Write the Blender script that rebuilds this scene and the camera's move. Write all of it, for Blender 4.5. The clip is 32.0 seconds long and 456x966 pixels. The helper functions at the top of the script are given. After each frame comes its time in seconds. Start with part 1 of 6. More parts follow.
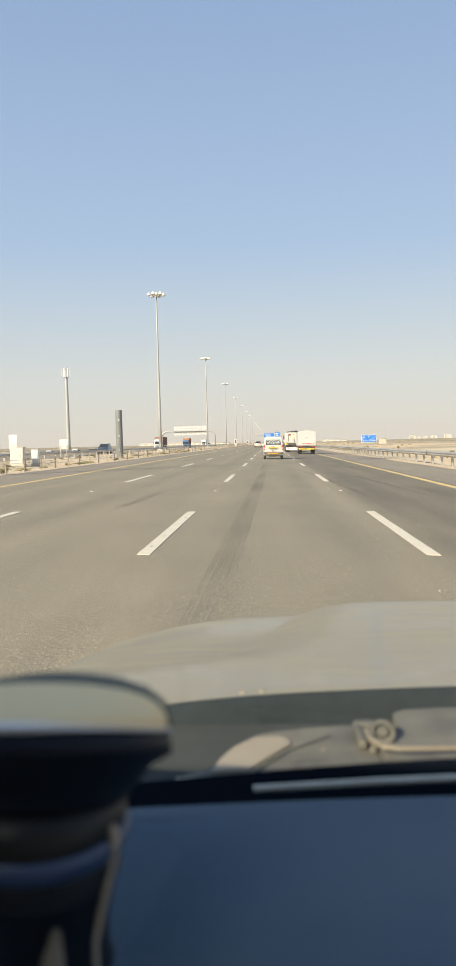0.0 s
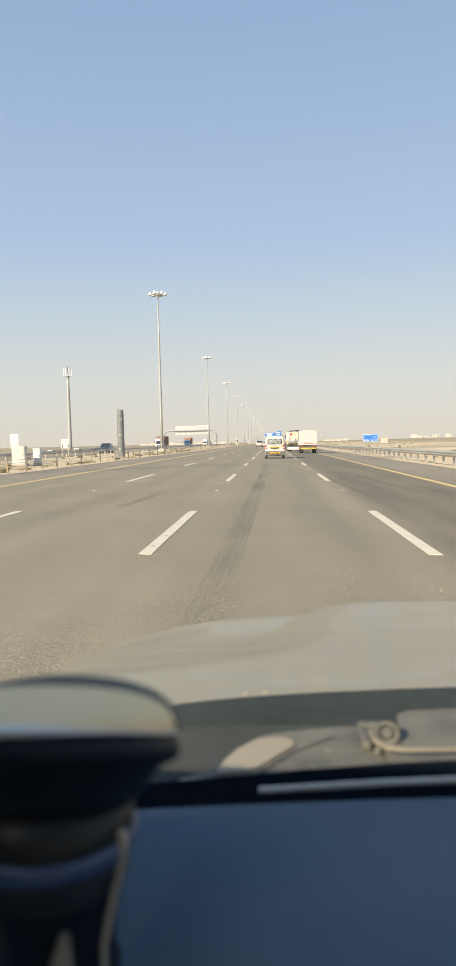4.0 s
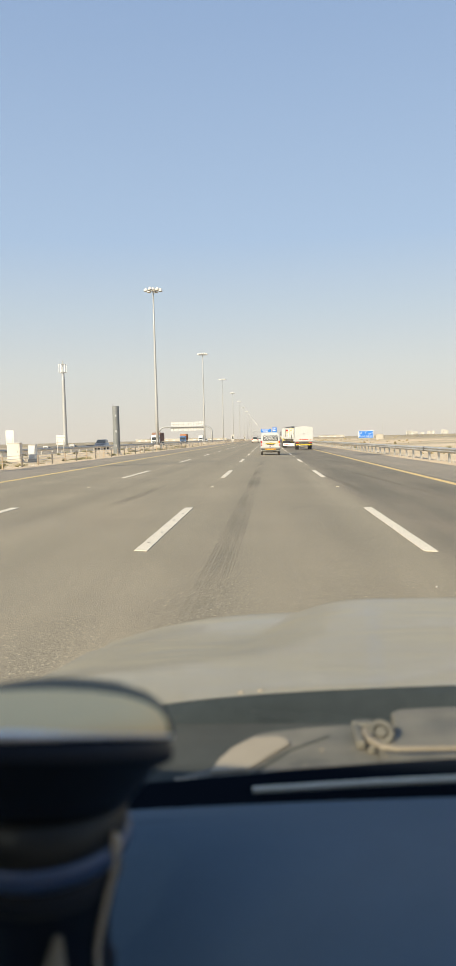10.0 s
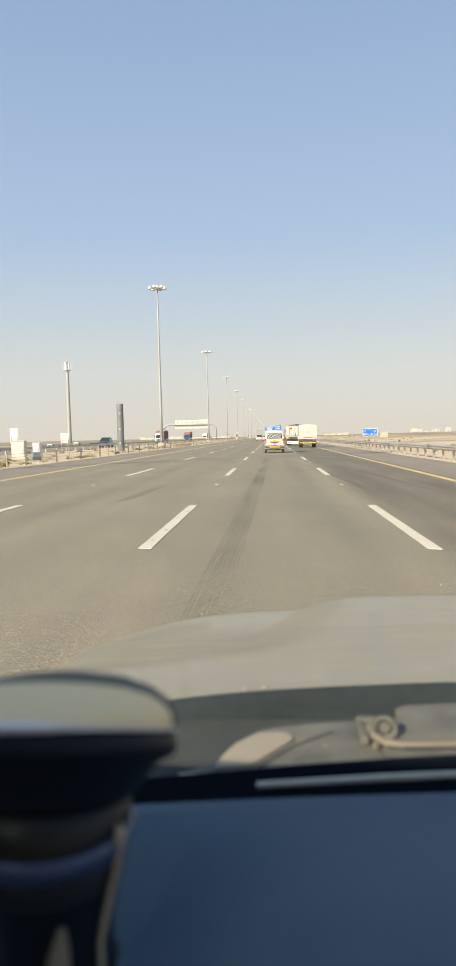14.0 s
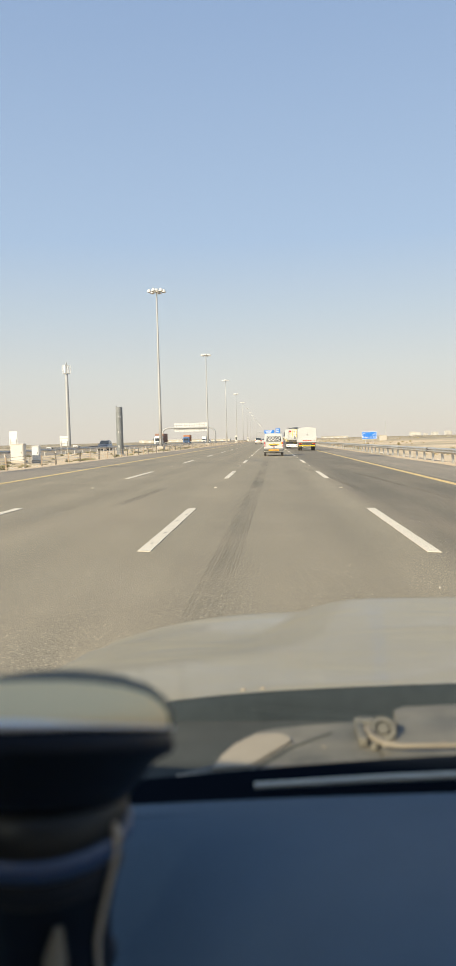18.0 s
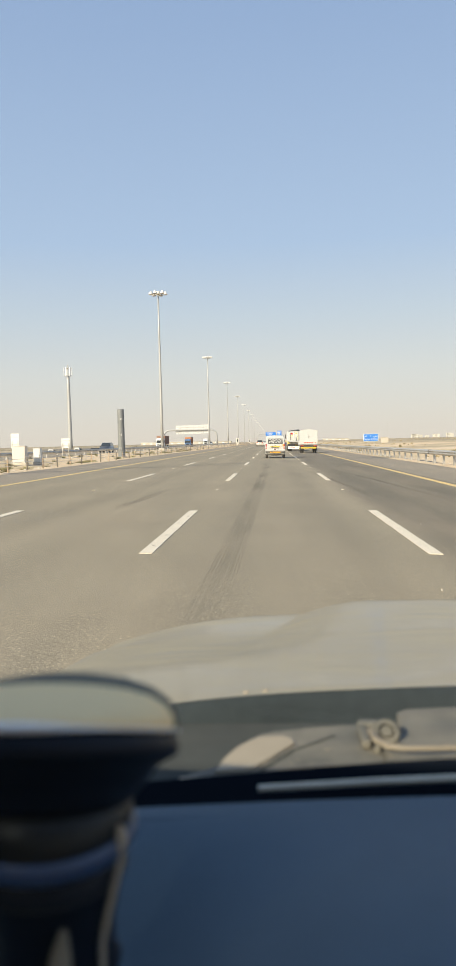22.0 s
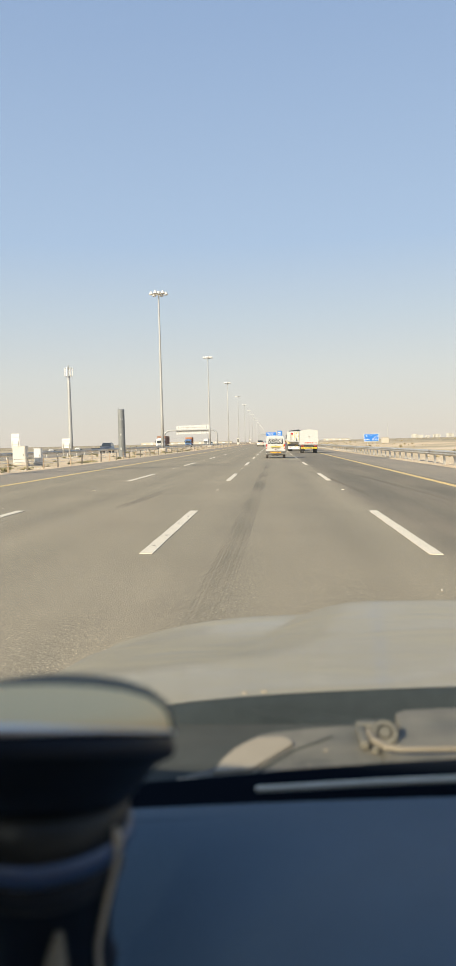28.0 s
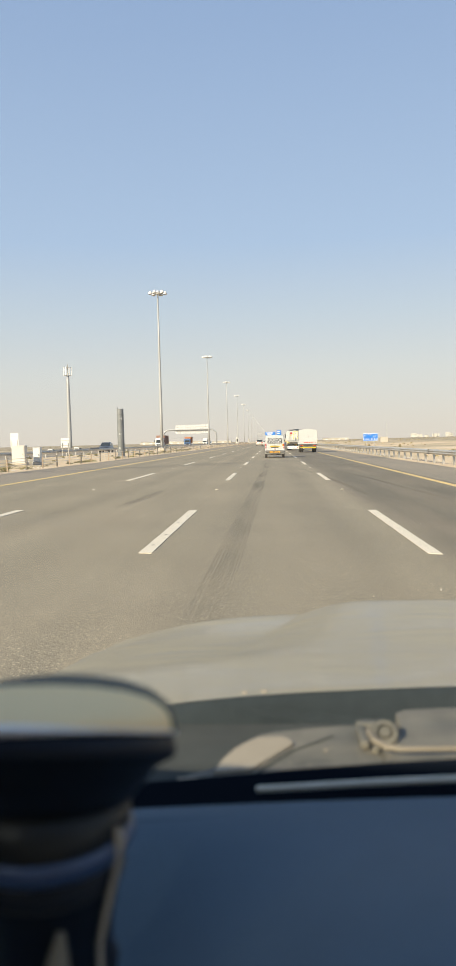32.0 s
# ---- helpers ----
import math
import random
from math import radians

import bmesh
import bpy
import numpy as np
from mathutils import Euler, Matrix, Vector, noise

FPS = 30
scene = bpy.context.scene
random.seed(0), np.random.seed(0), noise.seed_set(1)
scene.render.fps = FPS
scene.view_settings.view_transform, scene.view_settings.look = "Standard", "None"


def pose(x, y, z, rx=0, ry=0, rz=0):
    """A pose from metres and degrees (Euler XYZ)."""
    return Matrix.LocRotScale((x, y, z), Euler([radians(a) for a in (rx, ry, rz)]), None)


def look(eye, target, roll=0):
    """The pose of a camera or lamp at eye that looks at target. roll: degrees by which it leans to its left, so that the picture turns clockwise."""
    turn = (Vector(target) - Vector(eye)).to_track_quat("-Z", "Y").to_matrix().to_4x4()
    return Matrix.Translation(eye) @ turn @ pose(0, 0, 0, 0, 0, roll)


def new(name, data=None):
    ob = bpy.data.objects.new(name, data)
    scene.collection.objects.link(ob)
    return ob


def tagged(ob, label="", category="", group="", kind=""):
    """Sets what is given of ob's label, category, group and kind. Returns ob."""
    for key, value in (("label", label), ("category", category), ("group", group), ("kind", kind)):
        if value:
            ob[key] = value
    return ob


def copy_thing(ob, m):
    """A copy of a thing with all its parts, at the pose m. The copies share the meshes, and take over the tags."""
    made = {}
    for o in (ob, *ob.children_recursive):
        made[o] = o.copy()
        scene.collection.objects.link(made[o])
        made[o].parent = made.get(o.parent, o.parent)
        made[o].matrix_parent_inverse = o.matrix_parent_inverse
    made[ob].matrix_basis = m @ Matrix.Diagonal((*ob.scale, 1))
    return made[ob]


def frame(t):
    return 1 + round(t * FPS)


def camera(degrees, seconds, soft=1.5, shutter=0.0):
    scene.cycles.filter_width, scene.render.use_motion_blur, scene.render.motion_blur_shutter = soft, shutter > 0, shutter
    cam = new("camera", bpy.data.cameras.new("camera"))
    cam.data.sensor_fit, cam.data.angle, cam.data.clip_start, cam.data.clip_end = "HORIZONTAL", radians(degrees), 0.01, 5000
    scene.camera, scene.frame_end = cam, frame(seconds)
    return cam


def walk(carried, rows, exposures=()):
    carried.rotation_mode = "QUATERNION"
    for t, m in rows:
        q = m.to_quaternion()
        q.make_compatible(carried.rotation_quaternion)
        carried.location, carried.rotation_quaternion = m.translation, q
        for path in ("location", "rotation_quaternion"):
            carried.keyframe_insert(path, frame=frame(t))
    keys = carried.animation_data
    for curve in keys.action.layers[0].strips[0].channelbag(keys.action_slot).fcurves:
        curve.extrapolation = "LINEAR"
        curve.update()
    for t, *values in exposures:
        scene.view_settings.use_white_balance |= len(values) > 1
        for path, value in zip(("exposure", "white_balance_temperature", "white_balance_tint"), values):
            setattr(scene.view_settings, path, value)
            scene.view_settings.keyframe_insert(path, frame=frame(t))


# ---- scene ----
EYE_Z = 1.42
cam = camera(33.5, 32.0, soft=0.95)
# a wide open phone lens, sharp on the road far ahead
cam.data.dof.use_dof = True
cam.data.dof.focus_distance = 45.0
cam.data.dof.aperture_fstop = 9.5
LEAN = 1.4
# seconds, turn to the left, tilt, sway to the right and up in millimetres
PATH = [
    (0, 3.18, -2.99, 1.6, -0.9), (0.5, 3.25, -3.15, 2.5, -1.6), (1, 3.41, -2.99, 1.2, -0.2), (1.5, 3.39, -3.05, 0.6, -0.1),
    (2, 3.42, -3.08, 1.0, 0.3), (2.5, 3.35, -3.09, 0.1, -0.3), (3, 3.30, -3.08, -1.5, 0.8), (3.5, 3.29, -3.03, -1.8, 0.9),
    (5.5, 3.23, -3.16, -1.7, 2.1), (6, 3.11, -3.30, -1.4, 2.2), (6.5, 3.13, -3.19, -2.0, 3.0), (7, 3.25, -3.27, -3.1, 3.1),
    (7.5, 3.00, -3.28, -2.0, 3.1), (8, 3.01, -3.36, -3.2, 3.0), (8.5, 3.02, -3.38, -2.4, 3.1), (9, 2.98, -3.25, -1.9, 5.1),
    (9.5, 2.93, -3.38, -1.7, 4.6), (10, 2.96, -3.32, -0.3, 5.1), (10.5, 3.06, -3.49, -1.8, 3.8), (11, 3.06, -3.49, -0.2, 4.7),
    (11.5, 3.11, -3.51, -0.6, 4.0), (12, 3.07, -3.44, 0.7, 4.4), (12.5, 3.22, -3.56, 0.3, 3.2), (13, 3.24, -3.47, 0.7, 4.3),
    (13.5, 3.19, -3.48, 0.2, 4.0), (14, 3.27, -3.47, -0.2, 2.6), (14.5, 3.35, -3.43, -0.8, 2.4), (16.5, 3.26, -3.32, 0.6, 1.7),
    (17, 3.18, -3.50, 1.8, 0.7), (17.5, 3.18, -3.41, 1.2, 0.9), (18, 3.21, -3.24, 0.9, -0.1), (18.5, 3.29, -3.26, -0.1, -0.7),
    (19, 3.34, -3.18, -0.2, -0.9), (19.5, 3.25, -3.14, 0.8, -0.4), (20, 3.17, -3.08, 0.7, 0.1), (20.5, 3.19, -3.05, 0.8, 0.6),
    (21, 3.23, -3.13, -0.0, 0.0), (21.5, 3.25, -3.13, -0.3, -0.2), (22, 3.32, -3.07, -1.0, -0.0), (22.5, 3.39, -3.05, -1.1, 0.2),
    (23, 3.35, -3.15, -0.8, -0.9), (23.5, 3.34, -3.07, -0.0, -0.0), (24, 3.31, -3.07, 0.5, -0.0), (24.5, 3.22, -3.14, 1.9, -1.0),
    (25, 3.18, -3.04, 2.7, 0.1), (25.5, 3.20, -3.06, 2.4, -0.2), (26, 3.34, -3.03, 1.8, -0.2), (26.5, 3.49, -3.04, 0.1, -0.3),
    (28.5, 3.33, -3.08, 1.7, 1.0), (29, 3.43, -3.20, 0.0, 0.2), (29.5, 3.41, -3.21, 0.1, 0.3), (30, 3.38, -3.22, 0.5, 1.0),
    (30.5, 3.32, -3.23, 0.4, -0.2), (31, 3.31, -3.20, 0.3, 0.6), (31.5, 3.27, -3.13, 0.4, 0.9), (32, 3.29, -3.10, 0.2, 1.3),
]
# the car rocks on the road while the held phone keeps its place over the dashboard
walk(cam, [(t, pose(dx / 1000, 0, EYE_Z + dz / 1000, 90 + tilt, LEAN, turn)) for t, turn, tilt, dx, dz in PATH],
     [(0.0, 0.80, 7050, 6.5), (32.0, 0.80, 7050, 6.5)])

# ---------------------------------------------------------------- light
SUN_EL, SUN_TO = 29.0, Vector((0.58, 0.815))      # elevation; heading of the shadows
world = bpy.data.worlds.new("sky")
scene.world = world
world.use_nodes = True
wn = world.node_tree.nodes
sky = wn.new("ShaderNodeTexSky")
sky.sky_type = 'NISHITA'
sky.sun_disc = False
sky.sun_elevation = radians(SUN_EL)
sky.sun_rotation = math.atan2(-SUN_TO.x, -SUN_TO.y)
sky.altitude = 0
sky.air_density, sky.dust_density, sky.ozone_density = 1.0, 1.0, 1.0
# desert dust: the clear sky is veiled by a pale haze that thickens towards the horizon, the same all round
SKY_GAIN = 0.74
wl = world.node_tree.links
coord, sep, veil, mixed = (wn.new(k) for k in ("ShaderNodeTexCoord", "ShaderNodeSeparateXYZ", "ShaderNodeValToRGB", "ShaderNodeMix"))
wl.new(coord.outputs["Generated"], sep.inputs[0])
wl.new(sep.outputs["Z"], veil.inputs[0])
HAZE = ((0.0, (0.648, 0.602, 0.577)), (0.09, (0.590, 0.612, 0.652)), (0.16, (0.492, 0.572, 0.695)), (0.25, (0.374, 0.499, 0.729)), (0.50, (0.261, 0.380, 0.636)), (1.0, (0.16, 0.27, 0.55)))
while len(veil.color_ramp.elements) < len(HAZE):
    veil.color_ramp.elements.new(0.5)
for el, (at, col) in zip(veil.color_ramp.elements, HAZE):
    el.position, el.color = at, (*[c * 0.94 for c in col], 1)
mixed.data_type = 'RGBA'
gain = wn.new("ShaderNodeVectorMath")
gain.operation = 'SCALE'
gain.inputs["Scale"].default_value = 0.10
wl.new(sky.outputs[0], gain.inputs[0])
mixed.inputs["Factor"].default_value = 0.93
wl.new(gain.outputs[0], mixed.inputs[6])
wl.new(veil.outputs[0], mixed.inputs[7])
wl.new(mixed.outputs[2], wn["Background"].inputs["Color"])
wn["Background"].inputs["Strength"].default_value = SKY_GAIN
sun = new("sun", bpy.data.lights.new("sun", "SUN"))
sun.data.energy, sun.data.angle, sun.data.color = 4.05, radians(0.8), (1.0, 0.915, 0.78)
sun_way = Vector((SUN_TO.x, SUN_TO.y, -math.tan(radians(SUN_EL)) * SUN_TO.length))
sun.matrix_world = look((0, 0, 60), Vector((0, 0, 60)) + sun_way)


# ---------------------------------------------------------------- materials
def nodes_of(name):
    m = bpy.data.materials.new(name)
    m.use_nodes = True
    t = m.node_tree
    return m, t, t.nodes["Principled BSDF"]


def mat(name, col, rough=0.6, metal=0.0, vary=0.12, scale=3.0, grain=60.0, bump=0.0, dirt=None, dirt_amt=0.35,
        coat=0.0, rand=0.0, spec=None):
    """Base colour with blotches at two scales, optional dust film, fine relief, variation from piece to piece."""
    m, t, b = nodes_of(name)
    N, L = t.nodes.new, t.links.new
    co = N("ShaderNodeTexCoord").outputs["Object"]
    n1, n2 = N("ShaderNodeTexNoise"), N("ShaderNodeTexNoise")
    for n, s, d in ((n1, scale, 5), (n2, grain, 3)):
        n.inputs["Scale"].default_value, n.inputs["Detail"].default_value = s, d
        L(co, n.inputs["Vector"])
    mixn = N("ShaderNodeMath"); mixn.operation = 'MULTIPLY_ADD'
    mixn.inputs[1].default_value = 0.4
    L(n2.outputs[0], mixn.inputs[0])
    sc = N("ShaderNodeMath"); sc.operation = 'MULTIPLY'; sc.inputs[1].default_value = 0.6
    L(n1.outputs[0], sc.inputs[0]); L(sc.outputs[0], mixn.inputs[2])
    ramp = N("ShaderNodeMapRange")
    ramp.inputs["From Min"].default_value, ramp.inputs["From Max"].default_value = 0.3, 0.7
    ramp.inputs["To Min"].default_value, ramp.inputs["To Max"].default_value = 1 - vary, 1 + vary
    L(mixn.outputs[0], ramp.inputs["Value"])
    val = ramp.outputs[0]
    if rand:
        oi = N("ShaderNodeObjectInfo")
        r2 = N("ShaderNodeMapRange")
        r2.inputs["To Min"].default_value, r2.inputs["To Max"].default_value = 1 - rand, 1 + rand
        L(oi.outputs["Random"], r2.inputs["Value"])
        mu = N("ShaderNodeMath"); mu.operation = 'MULTIPLY'
        L(val, mu.inputs[0]); L(r2.outputs[0], mu.inputs[1])
        val = mu.outputs[0]
    vm = N("ShaderNodeVectorMath"); vm.operation = 'SCALE'
    vm.inputs[0].default_value = col
    L(val, vm.inputs["Scale"])
    out = vm.outputs[0]
    if dirt:
        n3 = N("ShaderNodeTexNoise")
        n3.inputs["Scale"].default_value, n3.inputs["Detail"].default_value = scale * 0.6, 8
        L(co, n3.inputs["Vector"])
        mr = N("ShaderNodeMapRange")
        mr.inputs["From Min"].default_value, mr.inputs["From Max"].default_value = 0.35, 0.7
        mr.inputs["To Max"].default_value = dirt_amt
        L(n3.outputs[0], mr.inputs["Value"])
        mx = N("ShaderNodeMix"); mx.data_type = 'RGBA'
        L(mr.outputs[0], mx.inputs["Factor"]); L(out, mx.inputs[6])
        mx.inputs[7].default_value = (*dirt, 1)
        out = mx.outputs[2]
    L(out, b.inputs["Base Color"])
    b.inputs["Roughness"].default_value, b.inputs["Metallic"].default_value = rough, metal
    b.inputs["Coat Weight"].default_value = coat
    if spec is not None:
        b.inputs["Specular IOR Level"].default_value = spec
    if bump:
        bp = N("ShaderNodeBump")
        bp.inputs["Strength"].default_value, bp.inputs["Distance"].default_value = 0.6, bump
        L(n2.outputs[0], bp.inputs["Height"]); L(bp.outputs[0], b.inputs["Normal"])
    return m


SANDC = (0.50, 0.39, 0.26)


def road_material(name, base, lanes):
    """Asphalt: aggregate speckle, paver-width streaks along the road, polished darker wheel tracks."""
    m, t, b = nodes_of(name)
    N, L = t.nodes.new, t.links.new
    geo = N("ShaderNodeNewGeometry").outputs["Position"]
    def noise_at(scale, detail, stretch=None):
        n = N("ShaderNodeTexNoise")
        n.inputs["Scale"].default_value, n.inputs["Detail"].default_value = scale, detail
        v = geo
        if stretch:
            mp = N("ShaderNodeMapping"); mp.inputs["Scale"].default_value = stretch
            L(geo, mp.inputs["Vector"]); v = mp.outputs[0]
        L(v, n.inputs["Vector"])
        return n.outputs[0]
    def rng(v, a, c, lo, hi):
        r = N("ShaderNodeMapRange")
        for k, q in zip(("From Min", "From Max", "To Min", "To Max"), (a, c, lo, hi)):
            r.inputs[k].default_value = q
        L(v, r.inputs["Value"])
        return r.outputs[0]
    def mul(a, c):
        n = N("ShaderNodeMath"); n.operation = 'MULTIPLY'
        L(a, n.inputs[0]); L(c, n.inputs[1])
        return n.outputs[0]
    speck = rng(noise_at(95, 3), 0.34, 0.70, 0.69, 1.40)
    fine = rng(noise_at(60, 2), 0.3, 0.7, 0.84, 1.16)
    streak = rng(noise_at(1.0, 4, (1.0, 0.01, 1)), 0.3, 0.7, 0.90, 1.10)
    blot = rng(noise_at(0.35, 6), 0.3, 0.7, 0.92, 1.08)
    fleck = rng(noise_at(48, 1), 0.60, 0.71, 1.0, 1.7)
    # single pale and dark stones in the worn surface
    vo = N("ShaderNodeTexVoronoi"); vo.inputs["Scale"].default_value = 40.0
    L(geo, vo.inputs["Vector"])
    vs = N("ShaderNodeSeparateXYZ"); L(vo.outputs["Color"], vs.inputs[0])
    core = rng(vo.outputs["Distance"], 0.22, 0.42, 1.0, 0.0)
    def stones(lo, hi, gain):
        k = N("ShaderNodeMath"); k.operation = 'MULTIPLY'
        L(rng(vs.outputs[0], lo, hi, 0.0, 1.0), k.inputs[0]); L(core, k.inputs[1])
        return rng(k.outputs[0], 0.0, 1.0, 1.0, gain)
    v = mul(mul(mul(speck, fine), mul(streak, blot)), mul(fleck, mul(stones(0.86, 0.97, 2.3), stones(0.16, 0.05, 0.45))))
    if lanes:
        sep = N("ShaderNodeSeparateXYZ"); L(geo, sep.inputs[0])
        sub = N("ShaderNodeMath"); sub.operation = 'ADD'; sub.inputs[1].default_value = 100 * 3.65 + 1.64
        L(sep.outputs["X"], sub.inputs[0])
        md = N("ShaderNodeMath"); md.operation = 'MODULO'; md.inputs[1].default_value = 3.65
        L(sub.outputs[0], md.inputs[0])
        for centre in (0.95, 2.70):
            s2 = N("ShaderNodeMath"); s2.operation = 'SUBTRACT'; s2.inputs[1].default_value = centre
            L(md.outputs[0], s2.inputs[0])
            ab = N("ShaderNodeMath"); ab.operation = 'ABSOLUTE'; L(s2.outputs[0], ab.inputs[0])
            v = mul(v, rng(ab.outputs[0], 0.15, 0.65, 0.90, 1.0))
    if lanes:
        # the outer lane carries the lorries and was laid anew: a darker mat
        v = mul(v, rng(sep.outputs["X"], 1.85, 2.5, 1.0, 0.62))
    vm = N("ShaderNodeVectorMath"); vm.operation = 'SCALE'; vm.inputs[0].default_value = base
    L(v, vm.inputs["Scale"])
    # wind-blown sand film
    mx = N("ShaderNodeMix"); mx.data_type = 'RGBA'
    L(rng(noise_at(0.8, 8, (1, 0.15, 1)), 0.4, 0.75, 0.04, 0.22), mx.inputs["Factor"])
    L(vm.outputs[0], mx.inputs[6]); mx.inputs[7].default_value = (*SANDC, 1)
    L(mx.outputs[2], b.inputs["Base Color"])
    b.inputs["Roughness"].default_value = 0.85
    bp = N("ShaderNodeBump"); bp.inputs["Strength"].default_value, bp.inputs["Distance"].default_value = 0.5, 0.006
    L(speck, bp.inputs["Height"]); L(bp.outputs[0], b.inputs["Normal"])
    return m


def sand_material(name):
    """Desert ground: pale drifts, gravel flats and olive scrub patches at the scale of fields."""
    m, t, b = nodes_of(name)
    N, L = t.nodes.new, t.links.new
    geo = N("ShaderNodeNewGeometry").outputs["Position"]
    def noise_at(scale, detail, stretch=(1, 1, 1)):
        mp = N("ShaderNodeMapping"); mp.inputs["Scale"].default_value = stretch
        L(geo, mp.inputs["Vector"])
        n = N("ShaderNodeTexNoise")
        n.inputs["Scale"].default_value, n.inputs["Detail"].default_value = scale, detail
        L(mp.outputs[0], n.inputs["Vector"])
        return n.outputs[0]
    def rng(v, a, c, lo=0.0, hi=1.0):
        r = N("ShaderNodeMapRange")
        for k, q in zip(("From Min", "From Max", "To Min", "To Max"), (a, c, lo, hi)):
            r.inputs[k].default_value = q
        L(v, r.inputs["Value"])
        return r.outputs[0]
    def blend(f, a, col):
        mx = N("ShaderNodeMix"); mx.data_type = 'RGBA'
        L(f, mx.inputs["Factor"])
        if isinstance(a, tuple):
            mx.inputs[6].default_value = (*a, 1)
        else:
            L(a, mx.inputs[6])
        mx.inputs[7].default_value = (*col, 1)
        return mx.outputs[2]
    c = blend(rng(noise_at(1.2, 8), 0.35, 0.7), (0.70, 0.53, 0.335), (0.54, 0.40, 0.245))
    c = blend(rng(noise_at(22, 4), 0.55, 0.75, 0, 0.45), c, (0.34, 0.265, 0.18))
    c = blend(rng(noise_at(0.02, 6, (1, 0.5, 1)), 0.50, 0.66, 0, 0.42), c, (0.32, 0.28, 0.16))
    c = blend(rng(noise_at(0.006, 5, (0.4, 1, 1)), 0.52, 0.62, 0, 0.38), c, (0.27, 0.24, 0.15))
    # scrub plain farther out, crossed by pale drifts on both sides of the motorway
    sp = N("ShaderNodeSeparateXYZ"); L(geo, sp.inputs[0])
    ax = N("ShaderNodeMath"); ax.operation = 'ABSOLUTE'; L(sp.outputs["X"], ax.inputs[0])
    wob = N("ShaderNodeMath"); wob.operation = 'MULTIPLY_ADD'; wob.inputs[1].default_value = 160.0
    L(noise_at(0.012, 6, (0.5, 1, 1)), wob.inputs[0]); L(ax.outputs[0], wob.inputs[2])
    c = blend(rng(wob.outputs[0], 108, 140, 0, 0.92), c, (0.25, 0.205, 0.13))
    c = blend(rng(noise_at(0.028, 5, (0.22, 1, 1)), 0.50, 0.62, 0, 0.5), c, (0.62, 0.48, 0.31))
    # mottled gravel flats and bare pans, a few metres wide and longer along the road
    c = blend(rng(noise_at(0.075, 7, (1.6, 0.45, 1)), 0.52, 0.60, 0, 0.50), c, (0.30, 0.25, 0.155))
    c = blend(rng(noise_at(0.05, 7, (1.1, 0.6, 1.7)), 0.56, 0.64, 0, 0.70), c, (0.70, 0.55, 0.37))
    L(c, b.inputs["Base Color"])
    b.inputs["Roughness"].default_value = 0.95
    bp = N("ShaderNodeBump"); bp.inputs["Strength"].default_value, bp.inputs["Distance"].default_value = 0.7, 0.03
    L(noise_at(9, 8), bp.inputs["Height"]); L(bp.outputs[0], b.inputs["Normal"])
    return m


